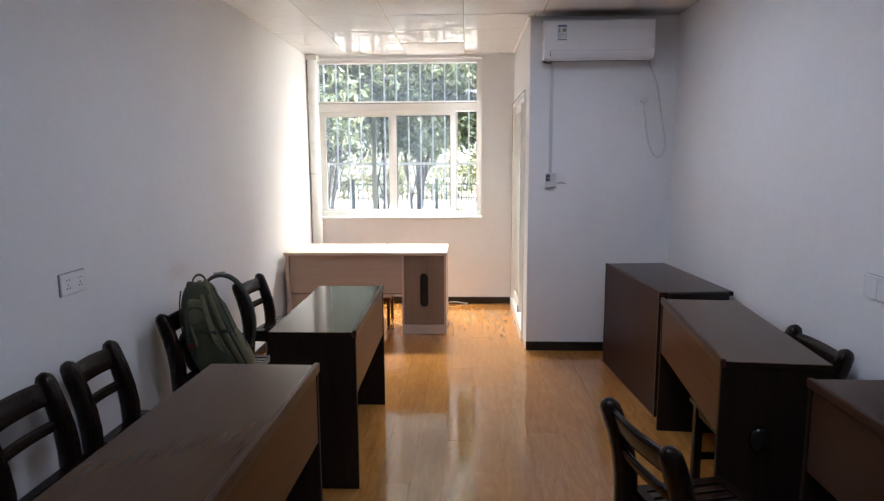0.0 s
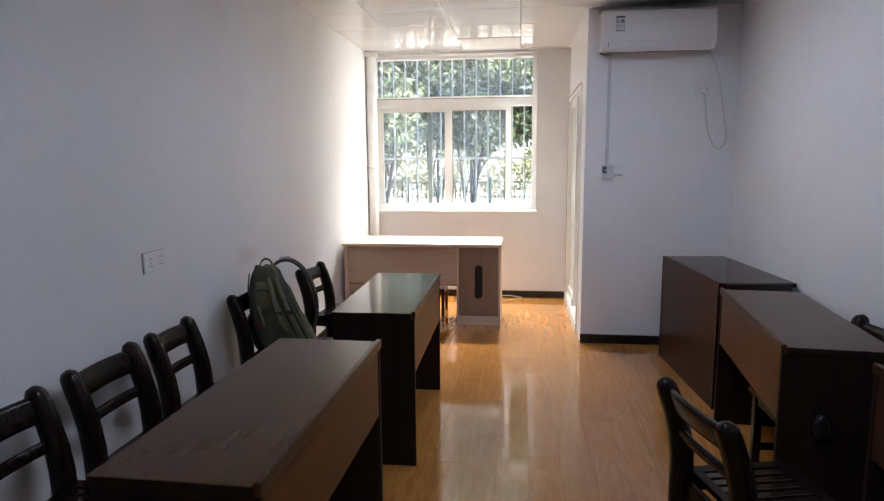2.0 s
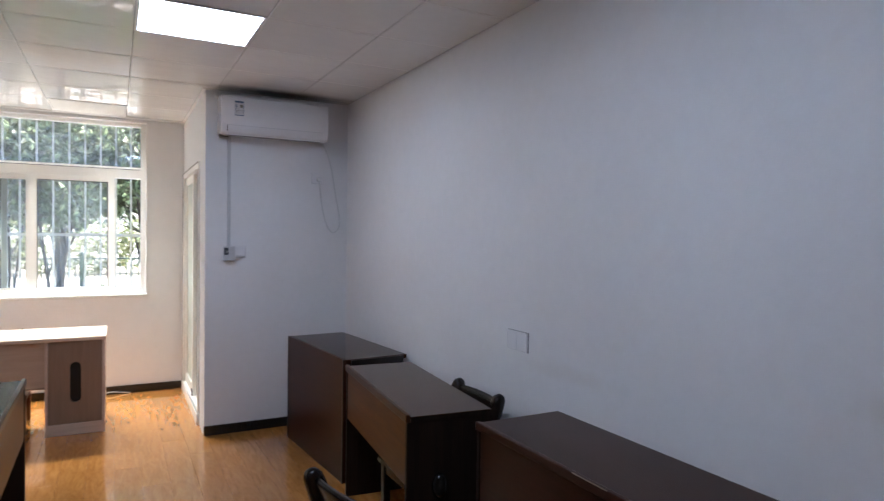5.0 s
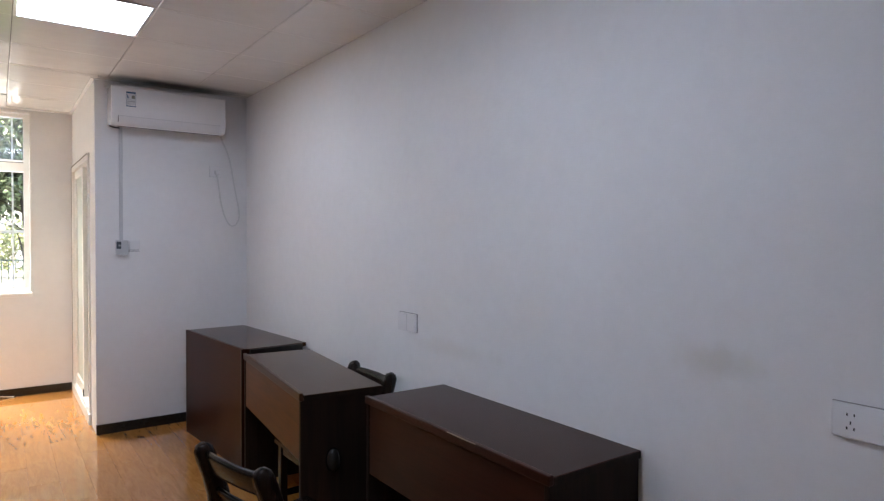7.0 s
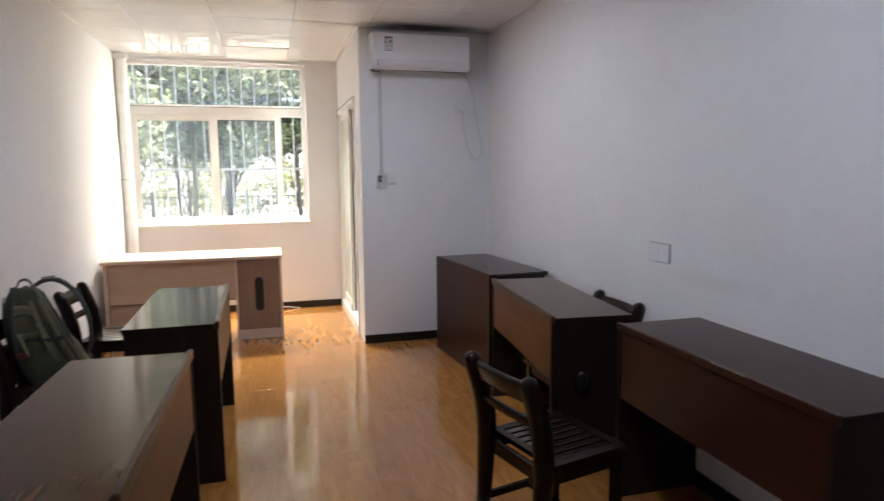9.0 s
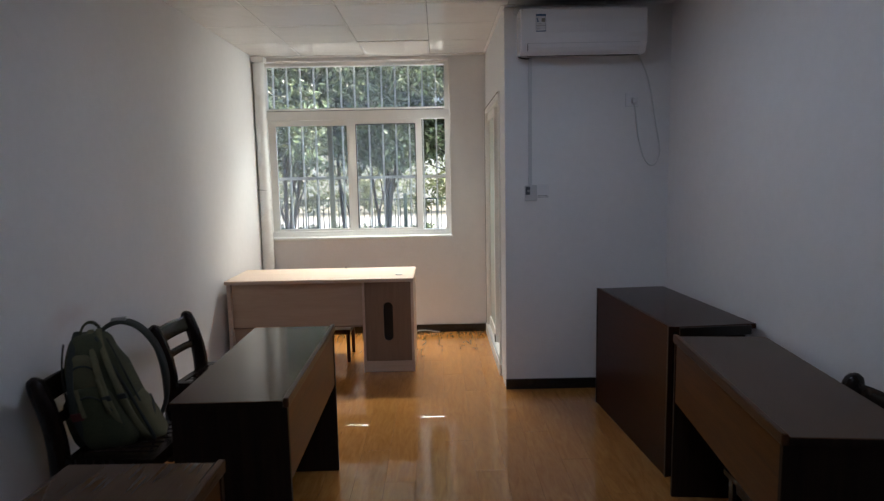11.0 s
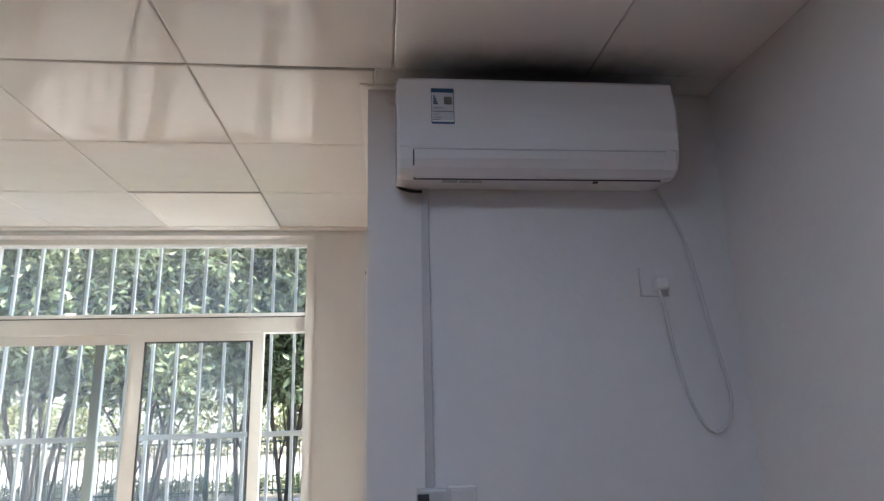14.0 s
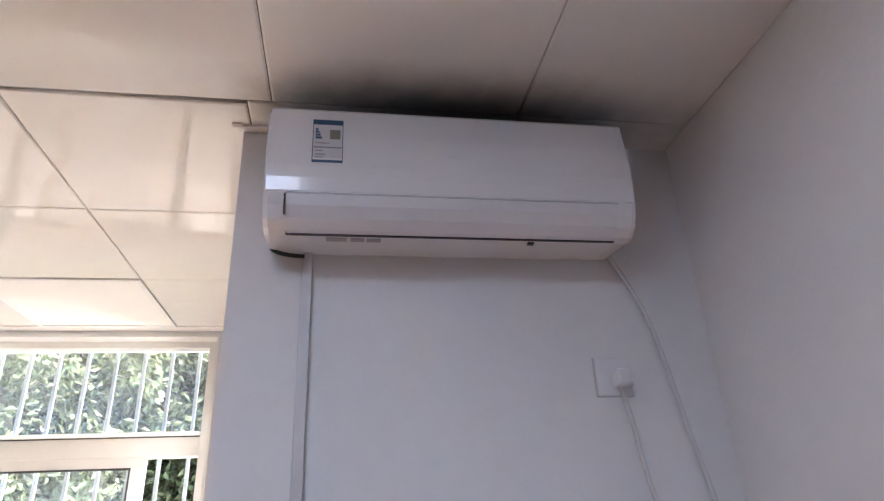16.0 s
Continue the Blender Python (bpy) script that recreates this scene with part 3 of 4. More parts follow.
cyl(bm, (-1.212, FY0, 1.03), (-1.212, FY0 - 0.02, 1.03), 0.018, 0.014, 14)
part("latch_knob", bm, M_GREY, win, "round grey latch knob")

grille = thing("window_grille", "white painted steel security bars outside the window", "window grille")
gy = 7.215
for k in range(14):
    x = -1.17 + 0.1315 * k
    part("bar", boxes((x - 0.0078, x + 0.0078, gy - 0.0078, gy + 0.0078, WZ0 - 0.02, WZ1 + 0.02)), M_BAR, grille)
for z in (WZ0 - 0.03, 1.51, 2.115, WZ1 + 0.03):
    part("rail", boxes((WX0 - 0.05, WX1 + 0.05, gy - 0.013, gy + 0.013, z - 0.014, z + 0.014)), M_BAR, grille)
for x in (WX0 - 0.04, WX1 + 0.04):
    for z in (WZ0 - 0.03, WZ1 + 0.03):
        part("bracket", boxes((x - 0.012, x + 0.012, YB + 0.24, gy - 0.013, z - 0.012, z + 0.012)), M_BAR, grille)

# ---- sliding door in the partition ----
door = thing("door_1", "white framed sliding door with frosted panes, closed", "door", kind="structure")
f = 0.05
part("frame", boxes((XP - 0.012, XP + 0.125, DY0, DY0 + f, 0.06, DZ1), (XP - 0.012, XP + 0.125, DY1 - f, DY1, 0.06, DZ1), (XP - 0.012, XP + 0.125, DY0 + f, DY1 - f, DZ1 - 0.05, DZ1), (XP - 0.012, XP + 0.125, DY0 + f, DY1 - f, 0.06, 0.085)), M_UPVC, door)


def leaf(y0, y1, x):
    ob = new("sliding_leaf", to_mesh("sliding_leaf", boxes((x, x + 0.03, y0, y0 + 0.06, 0.087, DZ1 - 0.052), (x, x + 0.03, y1 - 0.06, y1, 0.087, DZ1 - 0.052), (x, x + 0.03, y0 + 0.06, y1 - 0.06, 0.087, 0.18), (x, x + 0.03, y0 + 0.06, y1 - 0.06, DZ1 - 0.12, DZ1 - 0.052)), M_UPVC))
    ob.parent = door
    part("pane", boxes((x + 0.012, x + 0.018, y0 + 0.06, y1 - 0.06, 0.18, DZ1 - 0.12)), M_FROST, ob, "frosted greenish pane")
    return ob


leaf(DY0 + f + 0.003, 6.28, XP + 0.055)
lf = leaf(6.21, DY1 - f - 0.003, XP + 0.012)
part("roller", boxes((XP + 0.004, XP + 0.011, 6.215, 6.245, 0.087, 0.15)), M_BLACK, lf)
part("edge_gap", boxes((XP - 0.0145, XP - 0.0122, DY0 + 0.02, DY0 + f - 0.010, DZ1 - 0.016, DZ1 - 0.006), (XP - 0.0145, XP - 0.0122, DY1 - 0.009, DY1, 0.087, DZ1), (XP - 0.0145, XP - 0.0122, DY0 + f, DY1 - 0.009, DZ1 - 0.008, DZ1)), M_BROWNSEAL, door, "brown rubber strip")
part("threshold", box(XP - 0.02, XP + 0.0, DY0 - 0.02, DY1, 0.0, 0.085, 0.003), M_TRIM, door)

# ---- pipe in the corner ----
pipe = thing("drain_pipe", "white plastic drain pipe standing in the corner by the window", "pipe")
px, py = -1.2145, 6.888
bm = bmesh.new()
cyl(bm, (px, py, 0.0), (px, py, ZC + 0.01), 0.054, n=32)
part("tube", bm, M_PIPE, pipe, smooth=False)
bm = bmesh.new()
cyl(bm, (px, py, 1.355), (px, py, 1.40), 0.0555, n=32)
part("coupling", bm, M_PIPE, pipe)
bm = bmesh.new()
tube(bm, bezier([(XL + 0.001, py - 0.05, 1.415), (px - 0.04, py - 0.06, 1.418), (px, py - 0.052, 1.412), (px + 0.03, py - 0.045, 1.405)], 8), 0.004, 6)
part("clamp", bm, M_GREY, pipe, "thin grey wire clamp", True)
part("collar", box(XL + 0.001, px + 0.062, py - 0.064, YB - 0.001, ZC - 0.055, ZC - 0.006, 0.004), M_TRIM, pipe, "square white collar at the ceiling")


# ---- dark desks ----
def dark_desk(m, length=1.1, depth=0.42, h=0.77, full=False, lip=0.010, handle=False, label="", panel=None, top=None, worn=False):
    """Panel side at local x = 0, open side at x = depth; y runs along its length from 0."""
    d = thing("desk", label or "dark brown wooden desk with panel ends and a brown front panel", "desk", "dark wooden desks", m=m)
    part("desktop", box(0.0205, depth + (0.03 if full else 0), 0, length, h - 0.026, h, 0.003), top or M_TOP, d, "dark reddish-brown glossy top" if top else "dark greyish-brown glossy top")
    if worn:
        part("worn_edge", box(-0.0006, 0.003, 0.34, 0.50, h + lip - 0.002, h + lip + 0.0005, 0.0005), M_WORN, d, "pale worn stretch of the edge")
    x0 = 0.021 if full else 0.006
    part("side_panel", box(x0, depth - (0.02 if full else 0.004), 0.004, 0.026, 0, h - 0.0262, 0.002), M_SIDE, d)
    part("side_panel", box(x0, depth - (0.02 if full else 0.004), length - 0.026, length - 0.004, 0, h - 0.0262, 0.002), M_SIDE, d)
    if full:
        part("front_panel", box(0, 0.02, 0, length, 0.0, h + 0.002, 0.002), M_REDPANEL, d, "reddish-brown panel down to the floor")
        part("edge_strip", box(-0.004, 0.0, -0.002, 0.014, 0, h + 0.003, 0.001), M_EDGE, d)
        part("edge_strip", box(-0.004, 0.0, length - 0.012, length + 0.002, 0, h + 0.003, 0.001), M_EDGE, d)
        part("drawer_rail", box(0.05, depth, -0.012, 0.0, h - 0.05, h - 0.004, 0.002), M_EDGE, d)
    else:
        part("edge_lip", box(0, 0.02, 0.0, length, h - 0.026, h + lip, 0.004), M_REDPANEL if panel else M_LIP, d, "brown raised edge strip")
        part("front_panel", box(0.010, 0.026, 0.0265, length - 0.0265, 0.465, h - 0.0265, 0.001), panel or M_PANEL, d, "brown front panel ending above the floor")
        for ya, yb in ((-0.0012, 0.0), (length, length + 0.0012)):
            part("edge_band", boxes((0.021, depth - 0.001, ya, yb, h - 0.0255, h - 0.0012)), M_SIDE, d, "dark edge band")
        part("shelf", box(0.027, depth - 0.06, 0.027, length - 0.027, h - 0.16, h - 0.145, 0.001), M_SIDE, d)
    if handle:
        bm = bmesh.new()
        rows = []
        for a in range(7):
            t = a / 6 * math.pi / 2
            rows.append([bm.verts.new((0.16 + 0.037 * math.cos(t) * math.cos(p), 0.0035 - 0.032 * math.sin(t), 0.455 + 0.058 * math.cos(t) * math.sin(p))) for p in [2 * math.pi * k / 20 for k in range(20)]])
        for ra, rb in zip(rows, rows[1:]):
            for k in range(20):
                bm.faces.new((ra[k], ra[(k + 1) % 20], rb[(k + 1) % 20], rb[k]))
        bmesh.ops.remove_doubles(bm, verts=bm.verts, dist=1e-5)
        part("cap", bm, M_BLACKGLOSS, d, "glossy black rounded cap on the side panel", True)
    return d


dark_desk(pose(1.524, 3.955, 0, 0, 0, 4.6), 1.045, 0.415, full=True, top=M_TOPRED, label="dark reddish-brown desk with a panel to the floor, against the wall")
dark_desk(pose(1.375, 2.69, 0, 0, 0, -5.4), 1.105, 0.41, handle=True, label="dark brown wooden desk standing a little askew, chair tucked under")
dark_desk(pose(1.567, 1.338, 0, 0, 0, 0), 1.10, 0.420, 0.792, lip=0.006, panel=M_REDPANEL, top=M_TOPRED, worn=True, label="dark brown wooden desk pushed against the bare wall")
dark_desk(pose(-0.178, 2.61, 0, 0, 0, 179), 1.14, 0.43, label="dark brown wooden desk with three chairs behind it")
dark_desk(pose(-0.130, 4.125, 0, 0, 0, 180.7), 1.06, 0.41, label="dark brown wooden desk with a glossy top reflecting the window")


# ---- chairs ----
def chair(m, w=0.385, label="", group="dark slatted chairs", sh=0.42):
    """Faces local +y; the back stands at y = 0."""
    c = thing("chair", label or "dark lacquered wooden chair with a two-rail back and slatted seat", "chair", group, m=m)
    hw, sd = w / 2 - 0.018, 0.40
    for s in (-1, 1):
        bm = bmesh.new()
        pts = [(s * hw, 0.0, 0.0), (s * hw, 0.016, 0.2), (s * hw, 0.026, 0.40), (s * hw, 0.024, 0.48), (s * hw, 0.012, 0.56), (s * hw, -0.010, 0.64), (s * hw, -0.034, 0.705), (s * hw, -0.045, 0.735), (s * hw, -0.049, 0.750), (s * hw, -0.050, 0.759)]
        sweep_rect(bm, pts, [.040, .046, .053, .055, .055, .055, .054, .051, .038, .012], [.044, .056, .072, .073, .070, .066, .064, .058, .042, .012], (1, 0, 0))
        part("back_post", bm, M_CHAIR, c, smooth=True)
    bm = bmesh.new()
    pts = bezier([(-hw, -0.026, 0.690), (-hw * 0.4, -0.050, 0.694), (hw * 0.4, -0.050, 0.694), (hw, -0.026, 0.690)], 8)
    sweep_rect(bm, pts, 0.088, 0.022, (0, -0.32, 0.94))
    part("top_rail", bm, M_CHAIR, c, smooth=True)
    bm = bmesh.new()
    sweep_rect(bm, bezier([(-hw, 0.004, 0.575), (-hw * 0.4, -0.016, 0.577), (hw * 0.4, -0.016, 0.577), (hw, 0.004, 0.575)], 8), 0.040, 0.020, (0, -0.26, 0.96))
    part("mid_rail", bm, M_CHAIR, c, smooth=True)
    for s in (-1, 1):
        part("front_leg", box(s * hw - 0.019, s * hw + 0.019, sd - 0.045, sd - 0.007, 0, sh - 0.02, 0.005), M_CHAIR, c)
        part("side_rail", box(s * hw - 0.014, s * hw + 0.014, 0.05, sd - 0.046, sh - 0.075, sh - 0.02, 0.003), M_CHAIR, c)
        part("stretcher", box(s * hw - 0.010, s * hw + 0.010, 0.03, sd - 0.046, 0.13, 0.16, 0.003), M_CHAIR, c)
    part("front_rail", box(-hw + 0.02, hw - 0.02, sd - 0.038, sd - 0.014, sh - 0.075, sh - 0.02, 0.003), M_CHAIR, c)
    part("rear_rail", box(-hw + 0.02, hw - 0.02, 0.022, 0.046, sh - 0.075, sh - 0.02, 0.003), M_CHAIR, c)
    part("stretcher", box(-hw + 0.012, hw - 0.012, sd * 0.55, sd * 0.55 + 0.02, 0.135, 0.16, 0.003), M_CHAIR, c)
    part("seat_frame", boxes((-hw - 0.018, -hw + 0.022, 0.060, sd + 0.012, sh - 0.02, sh), (hw - 0.022, hw + 0.018, 0.060, sd + 0.012, sh - 0.02, sh),
                             (-hw + 0.022, hw - 0.022, sd - 0.028, sd + 0.012, sh - 0.02, sh), (-hw + 0.022, hw - 0.022, 0.060, 0.092, sh - 0.02, sh)), M_CHAIR, c)
    n = 7
    span = 2 * (hw - 0.022)
    for i in range(n):
        a = -hw + 0.022 + span * (i + 0.14) / n
        part("slat", box(a, a + span / n * 0.72, 0.0925, sd - 0.0285, sh - 0.016, sh - 0.003, 0.003), M_SLAT, c)
    return c


def chair_at(p, q, tall=1.0, **k):
    """A chair whose back posts' tops stand at p (its left, as one sits) and q."""
    p, q = Vector(p), Vector(q)
    ang = math.degrees(math.atan2(q.y - p.y, q.x - p.x))
    mid = (p + q) / 2
    m = pose(mid.x, mid.y, 0, 0, 0, ang) @ pose(0, 0.046, 0) @ Matrix.Diagonal((1, 1, tall, 1))
    return chair(m, **k)


# against the left wall, facing the aisle; posts run from far to near
for far, near, w, lab in (((-1.172, 1.985), (-1.172, 1.60), 0.385, "dark lacquered wooden chair against the wall behind a desk"),
                          ((-1.172, 2.475), (-1.172, 2.11), 0.375, "dark lacquered wooden chair against the wall behind a desk"),
                          ((-1.165, 2.885), (-1.165, 2.585), 0.32, "narrower dark lacquered wooden chair against the wall"),
                          ((-1.145, 3.70), (-1.165, 3.33), 0.385, "dark lacquered wooden chair with a backpack on its seat"),
                          ((-1.09, 4.63), (-1.125, 4.25), 0.385, "dark lacquered wooden chair behind the glossy desk")):
    chair_at(far, near, 1.03 if near[1] < 4 else 1.0, w=w, label=lab, sh=0.445)
chair_at((1.906, 2.765), (1.898, 3.18), 1.045, w=0.41, label="dark lacquered wooden chair pushed under a desk by the wall")
chair_at((0.864, 2.345), (0.957, 1.965), w=0.40, label="dark lacquered wooden chair standing askew in the aisle")

# ---- beige desk ----
wd = thing("office_desk", "pale maple office desk with a brown pedestal under the window", "desk")
wx0, wx1, wy0, wy1, wz = -1.24, 0.212, 5.70, 6.29, 0.745
part("desktop", box(wx0, wx1, wy0, wy1, wz - 0.028, wz, 0.004), M_BEIGE, wd)
part("leg_panel", box(wx0 + 0.012, wx0 + 0.04, wy0 + 0.02, wy1 - 0.02, 0, wz - 0.0285, 0.002), M_BEIGE, wd)
part("modesty_panel", box(wx0 + 0.041, -0.191, wy0 + 0.05, wy0 + 0.068, 0.36, wz - 0.0285, 0.002), M_BEIGE_UNLIT, wd, "front panel, its tan standing for the maple's unlit side")
part("lower_cabinet", box(wx0 + 0.041, -0.80, wy0 + 0.072, wy0 + 0.30, 0.0, 0.358, 0.002), M_BEIGE_UNLIT, wd)
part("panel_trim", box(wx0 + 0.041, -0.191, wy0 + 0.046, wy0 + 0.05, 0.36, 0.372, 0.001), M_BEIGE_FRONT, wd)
ped = new("pedestal", to_mesh("pedestal", boxes((-0.19, -0.172, wy0 + 0.022, wy1 - 0.03, 0.0, wz - 0.0285), (0.186, 0.205, wy0 + 0.022, wy1 - 0.03, 0.0, wz - 0.0285), (-0.172, 0.186, wy1 - 0.05, wy1 - 0.03, 0.0, wz - 0.0285), (-0.172, 0.186, wy0 + 0.022, wy1 - 0.05, 0.07, 0.088)), M_BEIGE))
ped.parent = wd
# front with an oval grip slot cut through it
bm = bmesh.new()
fy0, fy1 = wy0 + 0.024, wy0 + 0.040
fx0, fx1, fz0, fz1 = -0.171, 0.185, 0.09, wz - 0.03
scx, sr, sz0, sz1 = 0.008, 0.036, 0.25, 0.555
add_box(bm, fx0, scx - sr, fy0, fy1, fz0, fz1)
add_box(bm, scx + sr, fx1, fy0, fy1, fz0, fz1)
for zc, zt, sgn in ((sz1 - sr, fz1, 1), (sz0 + sr, fz0, -1)):
    arc = [(scx + sr * math.cos(math.pi * i / 12), zc + sgn * sr * math.sin(math.pi * i / 12)) for i in range(13)]
    for (xa, za), (xb, zb) in zip(arc, arc[1:]):
        q = [[bm.verts.new((x, y, z)) for x, z in ((xa, za), (xb, zb), (xb, zt), (xa, zt))] for y in (fy0, fy1)]
        bm.faces.new(q[0])
        bm.faces.new(q[1][::-1])
        bm.faces.new((q[0][0], q[0][1], q[1][1], q[1][0]))
bmesh.ops.remove_doubles(bm, verts=bm.verts, dist=1e-5)
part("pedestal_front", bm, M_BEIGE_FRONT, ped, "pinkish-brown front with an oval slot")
# added black sheet, stands for the shade inside the pedestal behind the slot
part("slot_backing", boxes((-0.05, 0.066, wy0 + 0.075, wy0 + 0.08, 0.2, 0.6)), M_BLACK, ped)
part("plinth", box(-0.171, 0.185, wy0 + 0.026, wy0 + 0.04, 0.002, 0.088, 0.002), M_BEIGE, ped)
bm = bmesh.new()
cyl(bm, (0.09, 5.885, wz), (0.09, 5.885, wz + 0.003), 0.03, n=20)
part("cable_grommet", bm, M_GREY, wd, "grey round cable grommet")
bm = bmesh.new()
cyl(bm, (-0.385, 6.27, wz), (-0.385, 6.27, wz + 0.012), 0.012, 0.008, n=12)
part("screw_cap", bm, M_GREY, wd)

# ---- stool behind the beige desk ----
st = thing("stool", "low dark wooden stool pushed under the pale desk", "stool")
part("seat", box(-0.70, -0.33, 5.99, 6.33, 0.235, 0.275, 0.006), M_REDWOOD, st)
for x in (-0.69, -0.365):
    for y in (6.0, 6.29):
        part("leg", box(x, x + 0.028, y, y + 0.028, 0, 0.2352, 0.003), M_REDWOOD, st)

# ---- cable end on the floor by the window wall ----
cord = thing("cable", "thin pale cable end lying on the floor by the baseboard", "cable")
bm = bmesh.new()
tube(bm, bezier([(0.16, 6.905, 0.006), (0.24, 6.90, 0.05), (0.30, 6.925, 0.01), (0.40, 6.92, 0.006)], 14), 0.0045, 8)
part("sheath", bm, M_INK3, cord, smooth=True)

# ---- backpack ----
bp_m = pose(-0.95, 3.585, 0.425, 0, 0, 18) @ pose(0, 0, 0, 0, -4, 0) @ Matrix.Scale(1.08, 4)
pack = thing("backpack", "olive green canvas backpack leaning on a chair seat", "backpack", m=bp_m)


def blob(cx, cy, cz, sx, sy, sz, e=0.55, n=20, r=14, sag=0.0, wr=0.0, seed=0):
    """A stuffed, rounded box."""
    bm = bmesh.new()
    rows = []
    def sp(v, p):
        return math.copysign(abs(v) ** p, v)
    for i in range(r + 1):
        ph = -math.pi / 2 + math.pi * i / r
        row = []
        for k in range(n):
            th = 2 * math.pi * k / n
            c = sp(math.cos(ph), e)
            x, y, z = sx * c * sp(math.cos(th), e), sy * c * sp(math.sin(th), e), sz * sp(math.sin(ph), e)
            t = (z + sz) / (2 * sz)
            x *= 1.0 - sag * t * t
            y *= 1.0 - sag * t * t
            if wr:
                nn = noise.noise(Vector((x * 14 + seed, y * 14, z * 9)))
                x, y, z = x * (1 + wr * nn), y * (1 + wr * nn), z
            row.append(bm.verts.new((cx + x, cy + y, cz + z)))
        rows.append(row)
    for a, b in zip(rows, rows[1:]):
        for k in range(n):
            bm.faces.new((a[k], a[(k + 1) % n], b[(k + 1) % n], b[k]))
    bmesh.ops.remove_doubles(bm, verts=bm.verts, dist=1e-5)
    return bm


part("body", blob(0, 0, 0.225, 0.165, 0.115, 0.225, 0.5, 32, 22, 0.34, 0.16), M_CLOTH, pack, smooth=True)
part("front_pocket", blob(-0.03, -0.10, 0.14, 0.115, 0.055, 0.125, 0.5, 24, 16, 0.2, 0.16, 3), M_CLOTH, pack, smooth=True)
part("upper_pocket", blob(-0.035, -0.075, 0.31, 0.080, 0.032, 0.075, 0.5, 22, 12, 0.3, 0.16, 5), M_CLOTH2, pack, "paler olive upper pocket", smooth=True)
part("side_pocket", blob(0.135, -0.03, 0.10, 0.050, 0.080, 0.10, 0.55, 20, 12, 0.1, 0.16, 7), M_CLOTH2, pack, "paler olive side pocket", smooth=True)
part("side_pocket", blob(-0.165, 0.0, 0.10, 0.035, 0.075, 0.10, 0.55, 20, 12, 0.1, 0.16, 9), M_CLOTH, pack, smooth=True)
part("badge", box(-0.125, -0.075, -0.166, -0.158, 0.16, 0.19, 0.002), M_RED, pack, "dull red patch")
for x0, x1, mm in ((0.045, 0.02, M_CLOTH2), (0.115, 0.06, M_CLOTH2), (-0.115, -0.05, M_STRAP)):
    bm = bmesh.new()
    sweep_rect(bm, bezier([(x0, -0.115, 0.03), (x0, -0.185, 0.13), (x0, -0.14, 0.33), (x1, -0.07, 0.43), (x1, 0.0, 0.455)], 14), 0.030, 0.012, (1, 0, 0))
    part("compression_strap", bm, mm, pack, "webbing strap down the front", smooth=True)
bm = bmesh.new()
sweep_rect(bm, bezier([(0.135, -0.115, 0.02), (0.15, -0.10, 0.12), (0.12, -0.085, 0.30), (0.05, -0.05, 0.44)], 12), 0.014, 0.014, (1, 0, 0))
part("zip_piping", bm, M_STRAP, pack, smooth=True)
bm = bmesh.new()
sweep_rect(bm, bezier([(-0.03, -0.02, 0.42), (-0.04, 0.0, 0.50), (0.05, 0.02, 0.51), (0.06, 0.03, 0.44)], 12), 0.026, 0.010, (0, 1, 0))
part("top_handle", bm, M_CLOTH, pack, smooth=True)
bm = bmesh.new()
sweep_rect(bm, bezier([(-0.04, 0.03, 0.44), (0.04, 0.05, 0.51), (0.14, 0.07, 0.47), (0.19, 0.07, 0.28), (0.19, 0.06, 0.14), (0.12, 0.03, 0.05)], 20), [0.046] * 16 + [0.028] * 5, 0.016, (0.2, 1, 0.1))
part("shoulder_strap", bm, M_STRAP, pack, "padded dark shoulder strap", True)
bm = bmesh.new()
sweep_rect(bm, bezier([(-0.07, 0.05, 0.43), (-0.06, 0.15, 0.45), (-0.04, 0.17, 0.25), (-0.02, 0.08, 0.06)], 14), 0.05, 0.014, (1, 0, 0))
part("shoulder_strap", bm, M_STRAP, pack, "padded dark shoulder strap", True)
part("buckle", box(0.0, 0.055, 0.035, 0.06, 0.468, 0.482, 0.003), M_GREY, pack, "grey buckle")
for x in (0.045, 0.115):
    part("strap_slider", box(x - 0.019, x + 0.019, -0.166, -0.154, 0.215, 0.235, 0.002), M_STRAP, pack)

bm = bmesh.new()
tube(bm, bezier([(-0.125, -0.138, 0.07), (-0.135, -0.160, 0.30), (0.065, -0.160, 0.30), (0.062, -0.140, 0.07)], 16), 0.0045, 6)
part("pocket_zip", bm, M_STRAP, pack, "dark zip round the front pocket", True)
bm = bmesh.new()
tube(bm, bezier([(-0.095, -0.100, 0.30), (-0.09, -0.112, 0.365), (0.02, -0.112, 0.365), (0.03, -0.100, 0.30)], 12), 0.004, 6)
part("pocket_zip", bm, M_STRAP, pack, "dark zip round the upper pocket", True)
bm = bmesh.new()
sweep_rect(bm, bezier([(0.165, -0.10, 0.06), (0.19, -0.05, 0.14), (0.185, 0.02, 0.15), (0.165, 0.05, 0.14)], 10), 0.022, 0.006, (0, 0.3, 1))
part("side_strap", bm, M_STRAP, pack, "dark side strap", True)

for x0, x1 in ((-0.145, -0.10), (0.152, 0.105)):
    bm = bmesh.new()
    tube(bm, bezier([(x0, -0.085, 0.02), (x0 * 1.08, -0.095, 0.16), (x0, -0.085, 0.32), (x1, -0.06, 0.43)], 14), 0.005, 6)
    part("seam", bm, M_STRAP, pack, "dark bound seam", True)
